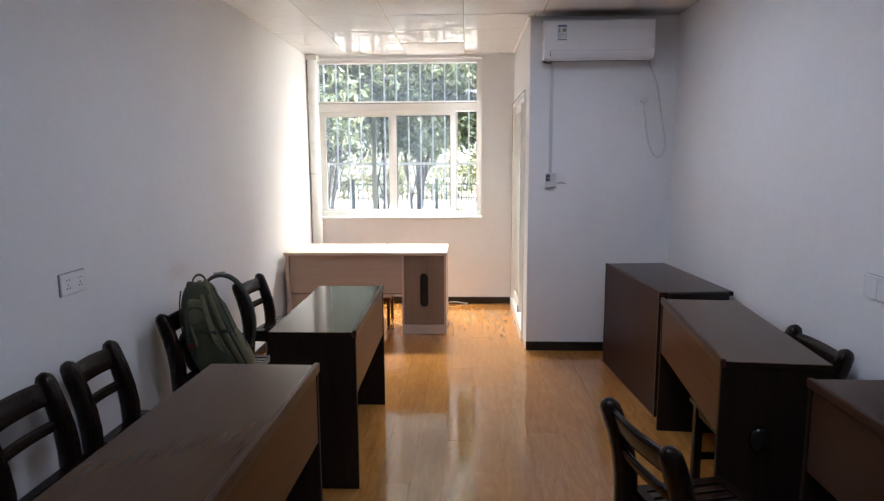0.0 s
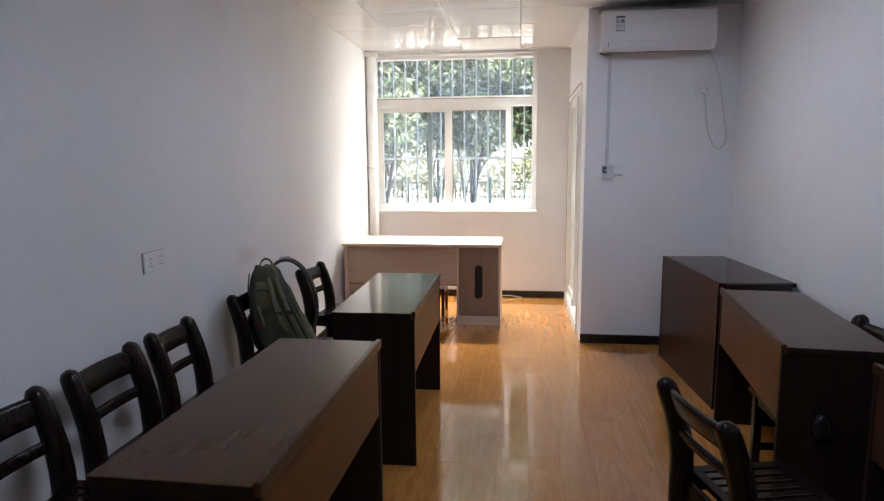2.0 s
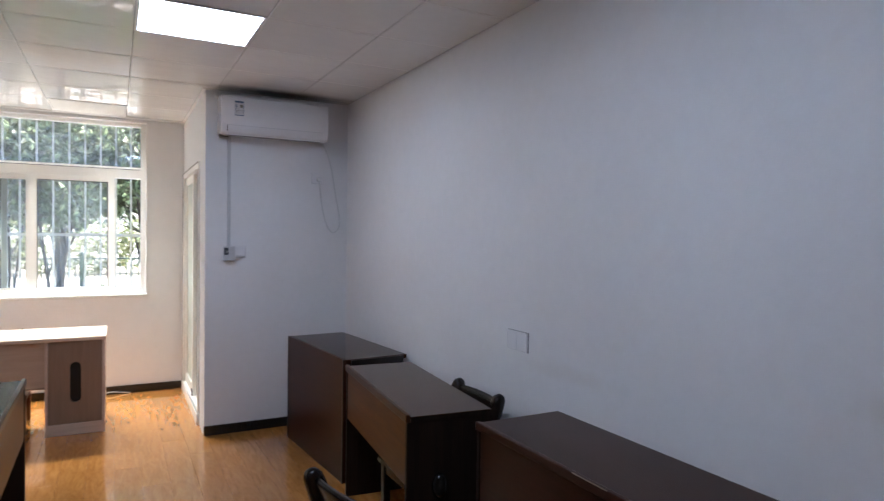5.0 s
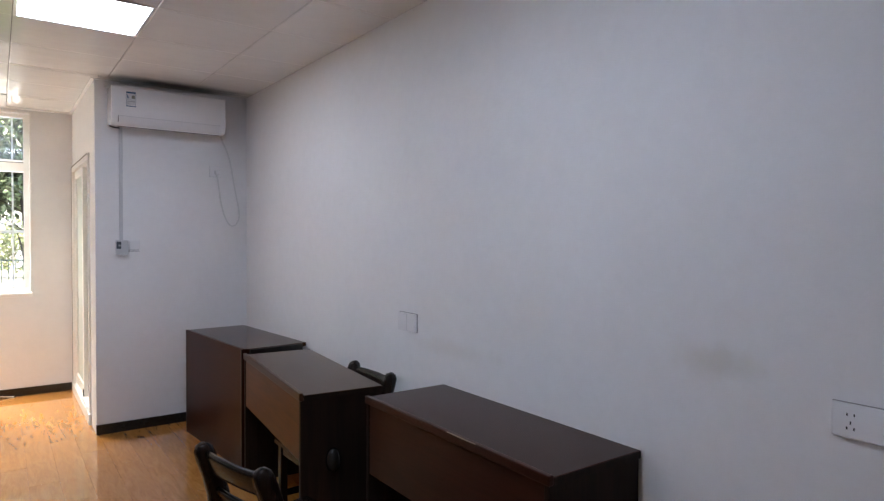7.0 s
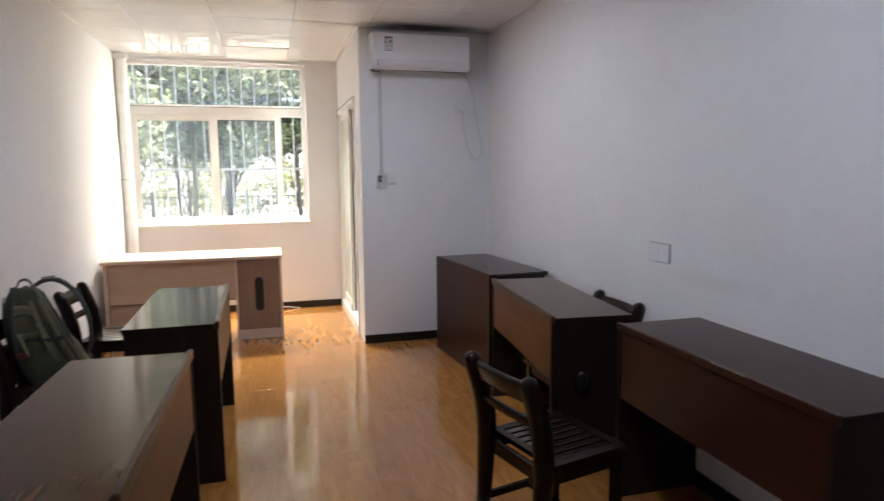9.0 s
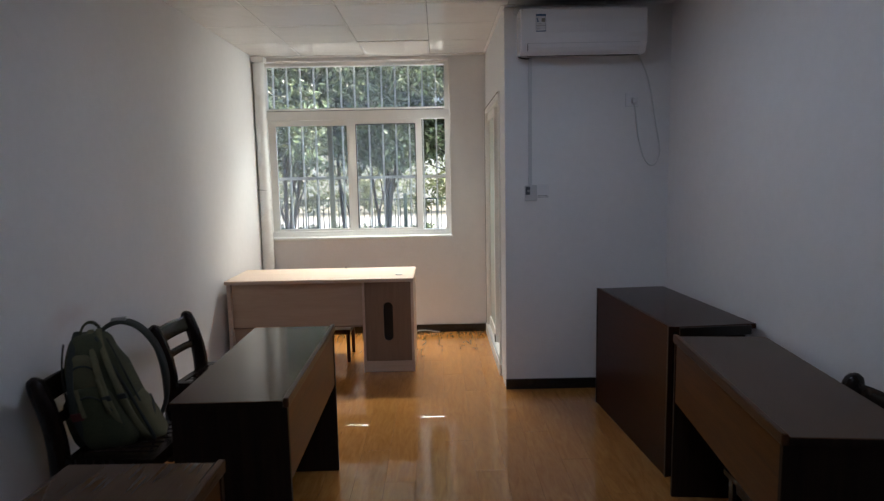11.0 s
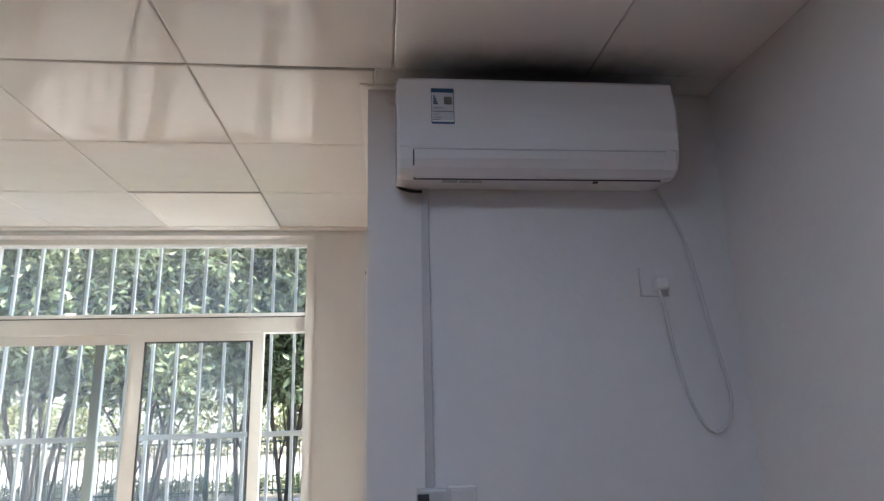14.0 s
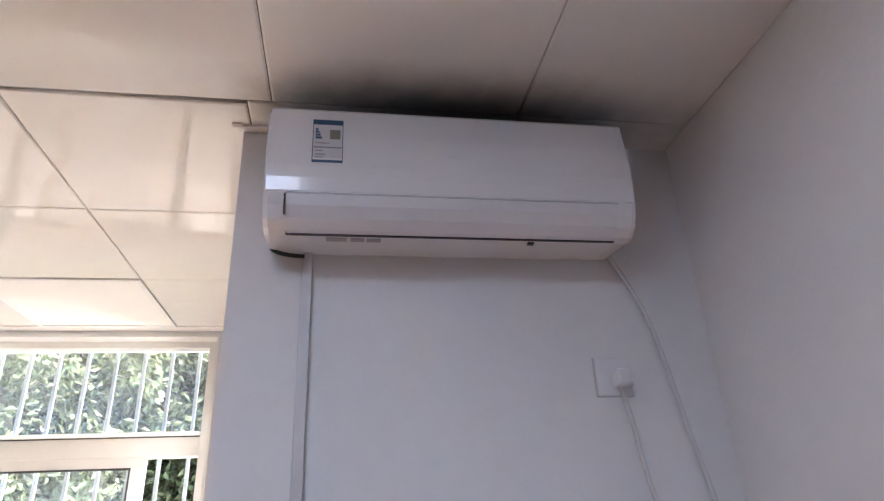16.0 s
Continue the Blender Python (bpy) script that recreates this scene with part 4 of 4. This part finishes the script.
for x, z0, ln_ in ((0.03, 0.30, 0.13), (-0.075, 0.27, 0.10)):
    bm = bmesh.new()
    sweep_rect(bm, bezier([(x, -0.135, z0), (x + 0.01, -0.172, z0 - ln_ * 0.5), (x + 0.005, -0.168, z0 - ln_)], 8), 0.018, 0.004, (1, 0, 0))
    part("strap_end", bm, M_CLOTH2, pack, "pale loose strap end", True)

# it slumps to one side against the chair's back
for piece in pack.children:
    if not piece.name.startswith(("shoulder_strap", "buckle")):
        for v in piece.data.vertices:
            z = v.co.z
            v.co.x = 0.010 - 0.36 * z + 0.36 * z * z + v.co.x * (0.84 - 0.30 * z)

# ---- air conditioner ----
ac = thing("air_conditioner", "white wall-mounted split air conditioner under the ceiling", "air conditioner")
ax0, ax1 = 0.957, 1.764
prof = [(YA - 0.001, 2.292), (5.15, 2.276), (5.128, 2.281), (5.108, 2.295), (5.094, 2.318), (5.086, 2.345), (5.082, 2.40), (5.085, 2.48), (5.092, 2.553), (5.104, 2.566), (5.13, 2.568), (YA - 0.001, 2.568)]


def extrude(profile, x0, x1, round_ends=0.0):
    bm = bmesh.new()
    cy_ = sum(p[0] for p in profile) / len(profile)
    cz_ = sum(p[1] for p in profile) / len(profile)
    secs = [(x0, 0.955), (x0 + round_ends * 0.3, 0.985), (x0 + round_ends, 1.0), (x1 - round_ends, 1.0), (x1 - round_ends * 0.3, 0.985), (x1, 0.955)] if round_ends else [(x0, 1), (x1, 1)]
    rs = [[bm.verts.new((x, YA - 0.001 + (y - YA + 0.001) * s, cz_ + (z - cz_) * s)) for y, z in profile] for x, s in secs]
    n = len(profile)
    for a, b in zip(rs, rs[1:]):
        for k in range(n):
            bm.faces.new((a[k], a[(k + 1) % n], b[(k + 1) % n], b[k]))
    bm.faces.new(rs[0][::-1])
    bm.faces.new(rs[-1])
    return bm


part("body", extrude(prof, ax0, ax1, 0.035), M_PLASTIC, ac)
part("front_panel", extrude([(5.089, 2.3475), (5.0845, 2.349), (5.0795, 2.378), (5.0775, 2.405), (5.080, 2.48), (5.087, 2.55), (5.094, 2.559), (5.096, 2.55), (5.086, 2.48), (5.084, 2.40)], ax0 + 0.006, ax1 - 0.006), M_PLASTIC, ac, "smooth white front panel")
part("flap", extrude([(5.088, 2.342), (5.0825, 2.341), (5.088, 2.318), (5.102, 2.296), (5.122, 2.279), (5.132, 2.275), (5.133, 2.281), (5.112, 2.297), (5.098, 2.318)], ax0 + 0.048, ax1 - 0.048), M_PLASTIC2, ac, "closed white air flap")
part("flap_gap", boxes((ax0 + 0.046, ax1 - 0.046, 5.133, 5.139, 2.2725, 2.279)), M_BLACK, ac)
part("flap_gap", boxes((ax0 + 0.043, ax0 + 0.0465, 5.084, 5.10, 2.30, 2.342)), M_BLACK, ac)
part("panel_seam", boxes((ax0 + 0.0465, ax1 - 0.045, 5.0822, 5.088, 2.3422, 2.3446)), M_DUCT, ac)
stk = new("energy_label", to_mesh("energy_label", boxes((1.052, 1.116, 5.0782, 5.0792, 2.414, 2.521)), M_LABEL))
stk.parent = ac
tagged(stk, "white energy label with blue bands")
for z0, z1, x0, x1, mm in ((2.509, 2.521, 1.052, 1.116, M_BLUE), (2.414, 2.420, 1.052, 1.116, M_BLUE), (2.450, 2.453, 1.055, 1.113, M_INK2)):
    part("print_band", boxes((x0, x1, 5.0772, 5.0781, z0, z1)), mm, stk)
for x0 in (1.052, 1.1145):
    part("print_edge", boxes((x0, x0 + 0.0015, 5.0772, 5.0781, 2.420, 2.509)), M_BLUE, stk)
part("print_block", boxes((1.088, 1.110, 5.0772, 5.0781, 2.473, 2.496)), M_OCHRE, stk)
for i, z in enumerate((2.473, 2.480, 2.487, 2.494)):
    part("print_bar", boxes((1.058, 1.071 - 0.0025 * i, 5.0772, 5.0781, z, z + 0.005)), M_BLUE, stk)
for z, w in ((2.461, 0.03), (2.442, 0.016), (2.433, 0.022), (2.426, 0.018)):
    part("print_line", boxes((1.058, 1.058 + w, 5.0772, 5.0781, z, z + 0.002)), M_INK2, stk)
part("logo_plate", boxes((1.335, 1.395, 5.0770, 5.0776, 2.437, 2.446)), M_PLASTIC2, ac, "faint pale maker's plate")
for x0, x1, z0 in ((1.085, 1.128, 0), (1.136, 1.165, 0), (1.17, 1.20, 0)):
    part("rating_label", boxes((x0, x1, 5.152, 5.168, 2.2745, 2.2762)), M_INK2, ac)
part("status_light", boxes((1.524, 1.538, 5.150, 5.16, 2.272, 2.2758)), M_BLACK, ac)
bm = bmesh.new()
tube(bm, bezier([(0.962, 5.262, 2.31), (0.955, 5.25, 2.285), (0.985, 5.255, 2.278), (1.035, 5.262, 2.28)], 8), 0.0048, 8)
part("drain_hose", bm, M_BLACK, ac, "dark foam sleeve", True)
part("bracket_tab", boxes((0.938, 0.958, 5.255, YA - 0.001, 2.568, 2.60)), M_TRIM, ac)

cab = thing("power_cable", "thin white cable hanging in a loop below the air conditioner", "cable")
bm = bmesh.new()
yy = YA - 0.012
pts = [(1.765, yy, 2.300), (1.79, yy, 2.25), (1.835, yy, 2.14), (1.862, yy, 2.02), (1.882, yy, 1.90), (1.905, yy, 1.78), (1.921, yy, 1.69), (1.922, yy, 1.63), (1.902, yy, 1.582), (1.868, yy, 1.563), (1.835, yy, 1.585), (1.806, yy, 1.64), (1.786, yy, 1.71), (1.768, yy, 1.80), (1.756, yy, 1.90), (1.746, yy, 1.965), (1.742, yy, 1.99)]
fine = []
for i in range(len(pts) - 1):
    p0, p1, p2, p3 = [Vector(pts[max(0, min(len(pts) - 1, i + o))]) for o in (-1, 0, 1, 2)]
    for s in range(4):
        t = s / 4
        fine.append(0.5 * ((2 * p1) + (p2 - p0) * t + (2 * p0 - 5 * p1 + 4 * p2 - p3) * t * t + (3 * p1 - p0 - 3 * p2 + p3) * t ** 3))
tube(bm, fine + [Vector(pts[-1])], 0.0055, 8)
part("cord", bm, M_INK3, cab, smooth=True)
part("plug", box(1.722, 1.762, YA - 0.045, YA - 0.0105, 1.975, 2.015, 0.008), M_PLASTIC2, cab)

acs = thing("wall_socket", "white single socket with the air conditioner's plug in it", "socket", "wall sockets")
# grey rim drawn in as the shadow round the socket plate
part("backing", boxes((1.6868, 1.7752, YA - 0.003, YA, 1.958, 2.0472)), M_DUCT, acs, "grey rim drawn as the plate's shadow edge")
part("plate", box(1.688, 1.774, YA - 0.010, YA - 0.0032, 1.96, 2.046, 0.003), M_PLASTIC2, acs)

trunk = thing("cable_trunking", "thin white trunking from the air conditioner to the breaker", "trunking")
part("cover", box(1.030, 1.054, YA - 0.018, YA, 1.4445, 2.30, 0.003), M_DUCT, trunk)

brk = thing("breaker_box", "white breaker box with a dark switch window", "breaker")
part("case", box(1.003, 1.0855, YA - 0.045, YA, 1.336, 1.444, 0.005), M_DUCT, brk)
part("switch_window", box(1.0055, 1.037, YA - 0.048, YA - 0.0445, 1.380, 1.434, 0.002), M_INK, brk, "dark switch window")
part("toggle", box(1.018, 1.034, YA - 0.055, YA - 0.0475, 1.398, 1.412, 0.002), M_GREY, brk)
sw = thing("wall_switch", "white switch plate beside the breaker box", "switch")
part("plate", box(1.087, 1.168, YA - 0.012, YA, 1.362, 1.446, 0.004), M_PLASTIC, sw)
# dark strip drawn in as shade under the plate's lower edge
part("backing", boxes((1.0875, 1.1692, YA - 0.004, YA, 1.359, 1.3615)), M_INK, sw)
part("rocker_gap", boxes((1.0945, 1.1605, YA - 0.0128, YA - 0.0121, 1.369, 1.3718)), M_INK, sw)
part("rocker", box(1.096, 1.159, YA - 0.016, YA - 0.0118, 1.372, 1.437, 0.002), M_PLASTIC2, sw)


def wall_plate(name, label, x, y0, y1, z0, z1, side, holes, category):
    ob = thing(name, label, category, "wall sockets")
    d = 0.013 * side
    # slightly larger grey rim, the plate's shadow edge put into its colour
    part("backing", boxes((min(x, x + 0.004 * side), max(x, x + 0.004 * side), y0 - 0.0012, y1 + 0.0012, z0 - 0.0018, z1 + 0.0012)), M_INK2, ob, "grey rim drawn as the plate's shadow edge")
    part("plate", box(min(x + 0.0042 * side, x + d), max(x + 0.0042 * side, x + d), y0, y1, z0, z1, 0.003), M_PLASTIC, ob)
    e = x + d
    if holes:
        for yc in (y0 + (y1 - y0) * 0.26, y0 + (y1 - y0) * 0.74):
            for dy, dz, a, b in ((-0.008, 0.016, 0.0014, 0.0035), (0.008, 0.016, 0.0014, 0.0035), (0.0, -0.004, 0.0014, 0.004), (-0.008, -0.018, 0.0016, 0.0035), (0.008, -0.018, 0.0016, 0.0035)):
                part("pin_slot", boxes((min(e, e + 0.0012 * side), max(e, e + 0.0012 * side), yc + dy - a, yc + dy + a, (z0 + z1) / 2 + dz - b, (z0 + z1) / 2 + dz + b)), M_BLACK, ob)
    else:
        part("groove", boxes((min(e, e + 0.001 * side), max(e, e + 0.001 * side), (y0 + y1) / 2 - 0.001, (y0 + y1) / 2 + 0.001, z0 + 0.004, z1 - 0.004)), M_DUCT, ob)
    return ob


wall_plate("wall_socket", "white double wall socket on the white wall", XL, 2.735, 2.900, 1.005, 1.095, 1, True, "socket")
wall_plate("wall_socket", "white double wall socket on the white wall", XR, 0.602, 0.770, 0.996, 1.082, -1, True, "socket")
wall_plate("blank_plate", "white double blank plate on the white wall", XR, 2.668, 2.832, 1.004, 1.096, -1, False, "plate")

# ---- outdoors ----
def ground_sheet(x0, x1, y0, y1, z):
    bm = bmesh.new()
    bm.faces.new([bm.verts.new(p) for p in ((x0, y0, z), (x1, y0, z), (x1, y1, z), (x0, y1, z))])
    return bm


solid("ground", ground_sheet(-400, 400, -400, 400, GROUND), M_GROUND, "dry pale ground with sparse grass", "ground", kind="structure")
# assumed apron below the sill, added to bounce sunlight into the room
solid("pavement", boxes((-60, 60, YB + 0.24, 12.6, GROUND - 0.1, GROUND + 0.05)), M_ROAD, "added pale concrete apron that bounces light up to the window", "pavement", kind="structure")
solid("footpath", boxes((-60, 60, 15.9, 18.2, GROUND - 0.1, GROUND + 0.008)), M_ROAD, "pale concrete path in front of the fence", "pavement", kind="structure")
solid("road", boxes((-120, 120, 21.5, 29.0, GROUND - 0.1, GROUND + 0.012)), M_ROAD, "pale sunlit concrete road", "road", kind="structure")

fence = thing("fence", "dark green steel picket fence behind the trees", "fence")
FYY = 18.5
post_mesh = to_mesh("post", box(-0.05, 0.05, -0.05, 0.05, 0, 1.36, 0.01), M_FENCE)
picket_mesh = to_mesh("picket", boxes((-0.011, 0.011, -0.011, 0.011, 0.06, 1.185)), M_FENCE)
rail_mesh = to_mesh("rail", boxes((0, 2.45, -0.016, 0.016, -0.018, 0.018)), M_FENCE)
for i in range(-5, 5):
    x0 = -2.95 + 2.45 * i
    ob = new("post", post_mesh)
    ob.parent, ob.location = fence, (x0, FYY, GROUND)
    for z in (0.16, 1.2):
        ob = new("rail", rail_mesh)
        ob.parent, ob.location = fence, (x0, FYY, GROUND + z)
    for k in range(1, 17):
        ob = new("picket", picket_mesh)
        ob.parent, ob.location = fence, (x0 + 2.45 * k / 17, FYY, GROUND)


def leaves(name, centres, radii, per, size, seed, material, parent, droop=0.3):
    """Many small folded leaves, gathered in loose clumps."""
    r = np.random.default_rng(seed)
    cs = np.repeat(np.array(centres), per, axis=0)
    rs = np.repeat(np.array(radii), per)
    n = len(cs)
    d = r.normal(size=(n, 3))
    d /= np.linalg.norm(d, axis=1)[:, None]
    pos = cs + d * (rs * r.random(n) ** 0.45)[:, None] * np.array([1, 1, 0.75])
    ax = r.normal(size=(n, 3)) + d * 0.8
    ax[:, 2] -= droop
    ax /= np.linalg.norm(ax, axis=1)[:, None]
    sd = np.cross(ax, r.normal(size=(n, 3)))
    sd /= np.linalg.norm(sd, axis=1)[:, None]
    nr = np.cross(ax, sd)
    L = (size * (0.7 + 0.6 * r.random(n)))[:, None]
    W = L * 0.24
    v = np.stack([pos, pos + ax * L * 0.45 + sd * W + nr * W * 0.4, pos + ax * L, pos + ax * L * 0.45 - sd * W + nr * W * 0.4], 1).reshape(-1, 3)
    q = np.arange(n)[:, None] * 4
    fc = np.concatenate([q + [0, 1, 2], q + [0, 2, 3]])
    me = bpy.data.meshes.new(name)
    me.from_pydata(v.tolist(), [], fc.tolist())
    me.materials.append(material)
    ob = new(name, me)
    ob.parent = parent
    return ob


def tree(x, y, h, seed, stems=3, spread=1.0, low=1.9, lean=0.0, per=150, size=0.155):
    r = random.Random(seed)
    t = thing("tree", "broadleaf tree with several slanting stems and a dense dark crown", "tree", "trees outside the window")
    bm = bmesh.new()
    tips = []
    for s in range(stems):
        a = 2 * math.pi * (s + r.random() * 0.7) / stems
        out = spread * (0.35 + 0.65 * r.random())
        p = Vector((x + 0.10 * math.cos(a), y + 0.10 * math.sin(a), GROUND - 0.05))
        top = Vector((x + lean + out * math.cos(a), y + out * 0.7 * math.sin(a), GROUND + h * (0.55 + 0.25 * r.random())))
        flat = Vector((top.x - p.x, top.y - p.y, 0))
        rise = top.z - p.z
        path = bezier([p, p + flat * r.uniform(-0.05, 0.2) + Vector((r.uniform(-.15, .15), 0, rise * 0.25)), p + flat * r.uniform(0.3, 0.9) + Vector((0, 0, rise * 0.5)),
                       p + flat * r.uniform(0.5, 1.1) + Vector((r.uniform(-.3, .3), 0, rise * 0.8)), top], 12)
        r0 = r.uniform(0.034, 0.062)
        tube(bm, path, [r0 * (1.35 if i == 0 else 1 - 0.065 * i) * r.uniform(0.93, 1.07) for i in range(13)], 8)
        # low forks, then the limbs that carry the crown
        for j in range(2, 13):
            q = path[j]
            for _ in range(2 if j > 4 else (1 if r.random() < 0.55 else 0)):
                aa = r.uniform(0, 2 * math.pi)
                reach, up = (r.uniform(.5, 1.4), r.uniform(0.1, 0.9)) if j > 4 else (r.uniform(.35, .8), r.uniform(1.0, 1.7))
                tip = q + Vector((math.cos(aa) * reach, math.sin(aa) * reach * 0.85, up))
                k = 0.36 if j > 4 else 0.6
                tube(bm, bezier([q, q.lerp(tip, .45) + Vector((0, 0, .12)), tip], 5), [r0 * k, r0 * k * .85, r0 * k * .7, r0 * k * .5, r0 * k * .32, r0 * .06], 5)
                tips.append(tip)
    part("trunk", bm, M_BARK, t, "grey-brown slanting stems", True)
    centres, radii = [], []
    for q in tips:
        if q.z > GROUND + low:
            centres.append(q)
            radii.append(r.uniform(0.35, 0.62))
    for _ in range(120):
        a, rr = r.uniform(0, 2 * math.pi), 2.0 * math.sqrt(r.random())
        z = GROUND + r.uniform(low + 0.35, h)
        k = 1.0 if z < GROUND + h * 0.75 else 0.7
        centres.append(Vector((x + lean + rr * k * math.cos(a), y + rr * k * math.sin(a), z)))
        radii.append(r.uniform(0.35, 0.7))
    c = leaves("crown", [tuple(q) for q in centres], radii, per, size, seed, M_LEAF, t)
    tagged(c, "dark glossy green leaves")
    return t


for i, (x, y, h, stems, spread, low) in enumerate(((-2.93, 14.6, 7.4, 5, 1.5, 2.1), (-0.85, 16.0, 7.9, 4, 1.3, 2.0), (-4.6, 14.4, 7.4, 4, 1.6, 2.3), (0.9, 15.0, 7.5, 4, 1.4, 2.2),
                                                  (-6.9, 15.2, 7.6, 3, 1.0, 2.2), (3.2, 15.6, 7.6, 3, 1.0, 2.2), (-1.9, 17.2, 8.4, 3, 1.2, 2.4), (-5.6, 17.0, 8.4, 2, 0.8, 2.4))):
    tree(x, y, h, 11 + i, stems, spread, low)

hedge = thing("hedge", "pale sunlit hedge beyond the fence", "hedge", kind="stuff")
r = random.Random(8)
cs = [(r.uniform(-26, 12), r.uniform(30.5, 32.5), GROUND + r.uniform(0.1, 2.4)) for _ in range(380)]
leaves("foliage", cs, [r.uniform(0.35, 0.7) for _ in cs], 45, 0.22, 5, M_LEAF2, hedge)
low_hedge = thing("low_hedge", "low clipped hedge behind the steel fence", "hedge", kind="stuff")
cs = [(r.uniform(-11, 5), r.uniform(18.85, 19.5), GROUND + r.uniform(0.02, 0.36)) for _ in range(420)]
leaves("foliage", cs, [r.uniform(0.10, 0.2) for _ in cs], 36, 0.09, 15, M_LEAF, low_hedge)
r = random.Random(9)
cs = [(r.uniform(-10, 5), r.uniform(12.8, 15.7), GROUND + 0.02) for _ in range(700)]
grass = thing("grass", "tufts of grass under the trees", "grass", kind="stuff")
leaves("blades", cs, [r.uniform(0.12, 0.3) for _ in cs], 26, 0.16, 6, M_GRASSLEAF, grass, -2.5)
house = thing("house", "cream rendered house across the road, seen between the stems", "house")
part("wall", boxes((-30, 10, 40, 48, GROUND, 4.2)), M_CREAM, house)
part("roof", boxes((-31, 11, 39, 49, 4.2, 4.5)), M_ROOF, house)

# ---- floor planks, last ----
floor = solid("floor", boxes((XL - 0.1, XR + 0.1, YF - 0.1, YB + 0.1, -0.1, -0.012)), M_SLAB, "orange-brown glossy laminate plank floor", "floor", kind="structure")
PW, PL, PX = 0.155, 1.2, -0.04
cache = {}


def plank_mesh(w, l):
    key = (round(w, 3), round(l, 2))
    if key not in cache:
        w, l = key
        bm = bmesh.new()
        e = 0.0021
        lo = [bm.verts.new((x, y, -0.012)) for x, y in ((0.0003, 0.0003), (w - 0.0003, 0.0003), (w - 0.0003, l - 0.0003), (0.0003, l - 0.0003))]
        md = [bm.verts.new((v.co.x, v.co.y, -0.0004)) for v in lo]
        up = [bm.verts.new((x, y, 0.0)) for x, y in ((e, e), (w - e, e), (w - e, l - e), (e, l - e))]
        bm.faces.new(up)
        for a, b in ((lo, md), (md, up)):
            for i in range(4):
                j = (i + 1) % 4
                bm.faces.new((a[i], a[j], b[j], b[i]))
        cache[key] = to_mesh("plank", bm, M_PLANK)
    return cache[key]


for k in range(-8, 14):
    x0, x1 = max(PX + PW * k, XL), min(PX + PW * (k + 1), XR)
    if x1 - x0 < 0.01:
        continue
    y = (3.6 - 0.365 * (k - 2)) % PL - PL * 3
    while y < YB:
        y0, y1 = max(y, YF), min(y + PL, YB)
        y += PL
        if y1 - y0 > 0.02:
            ob = new("plank", plank_mesh(x1 - x0, y1 - y0))
            ob.parent = floor
            ob.location = (x0, y0, 0)
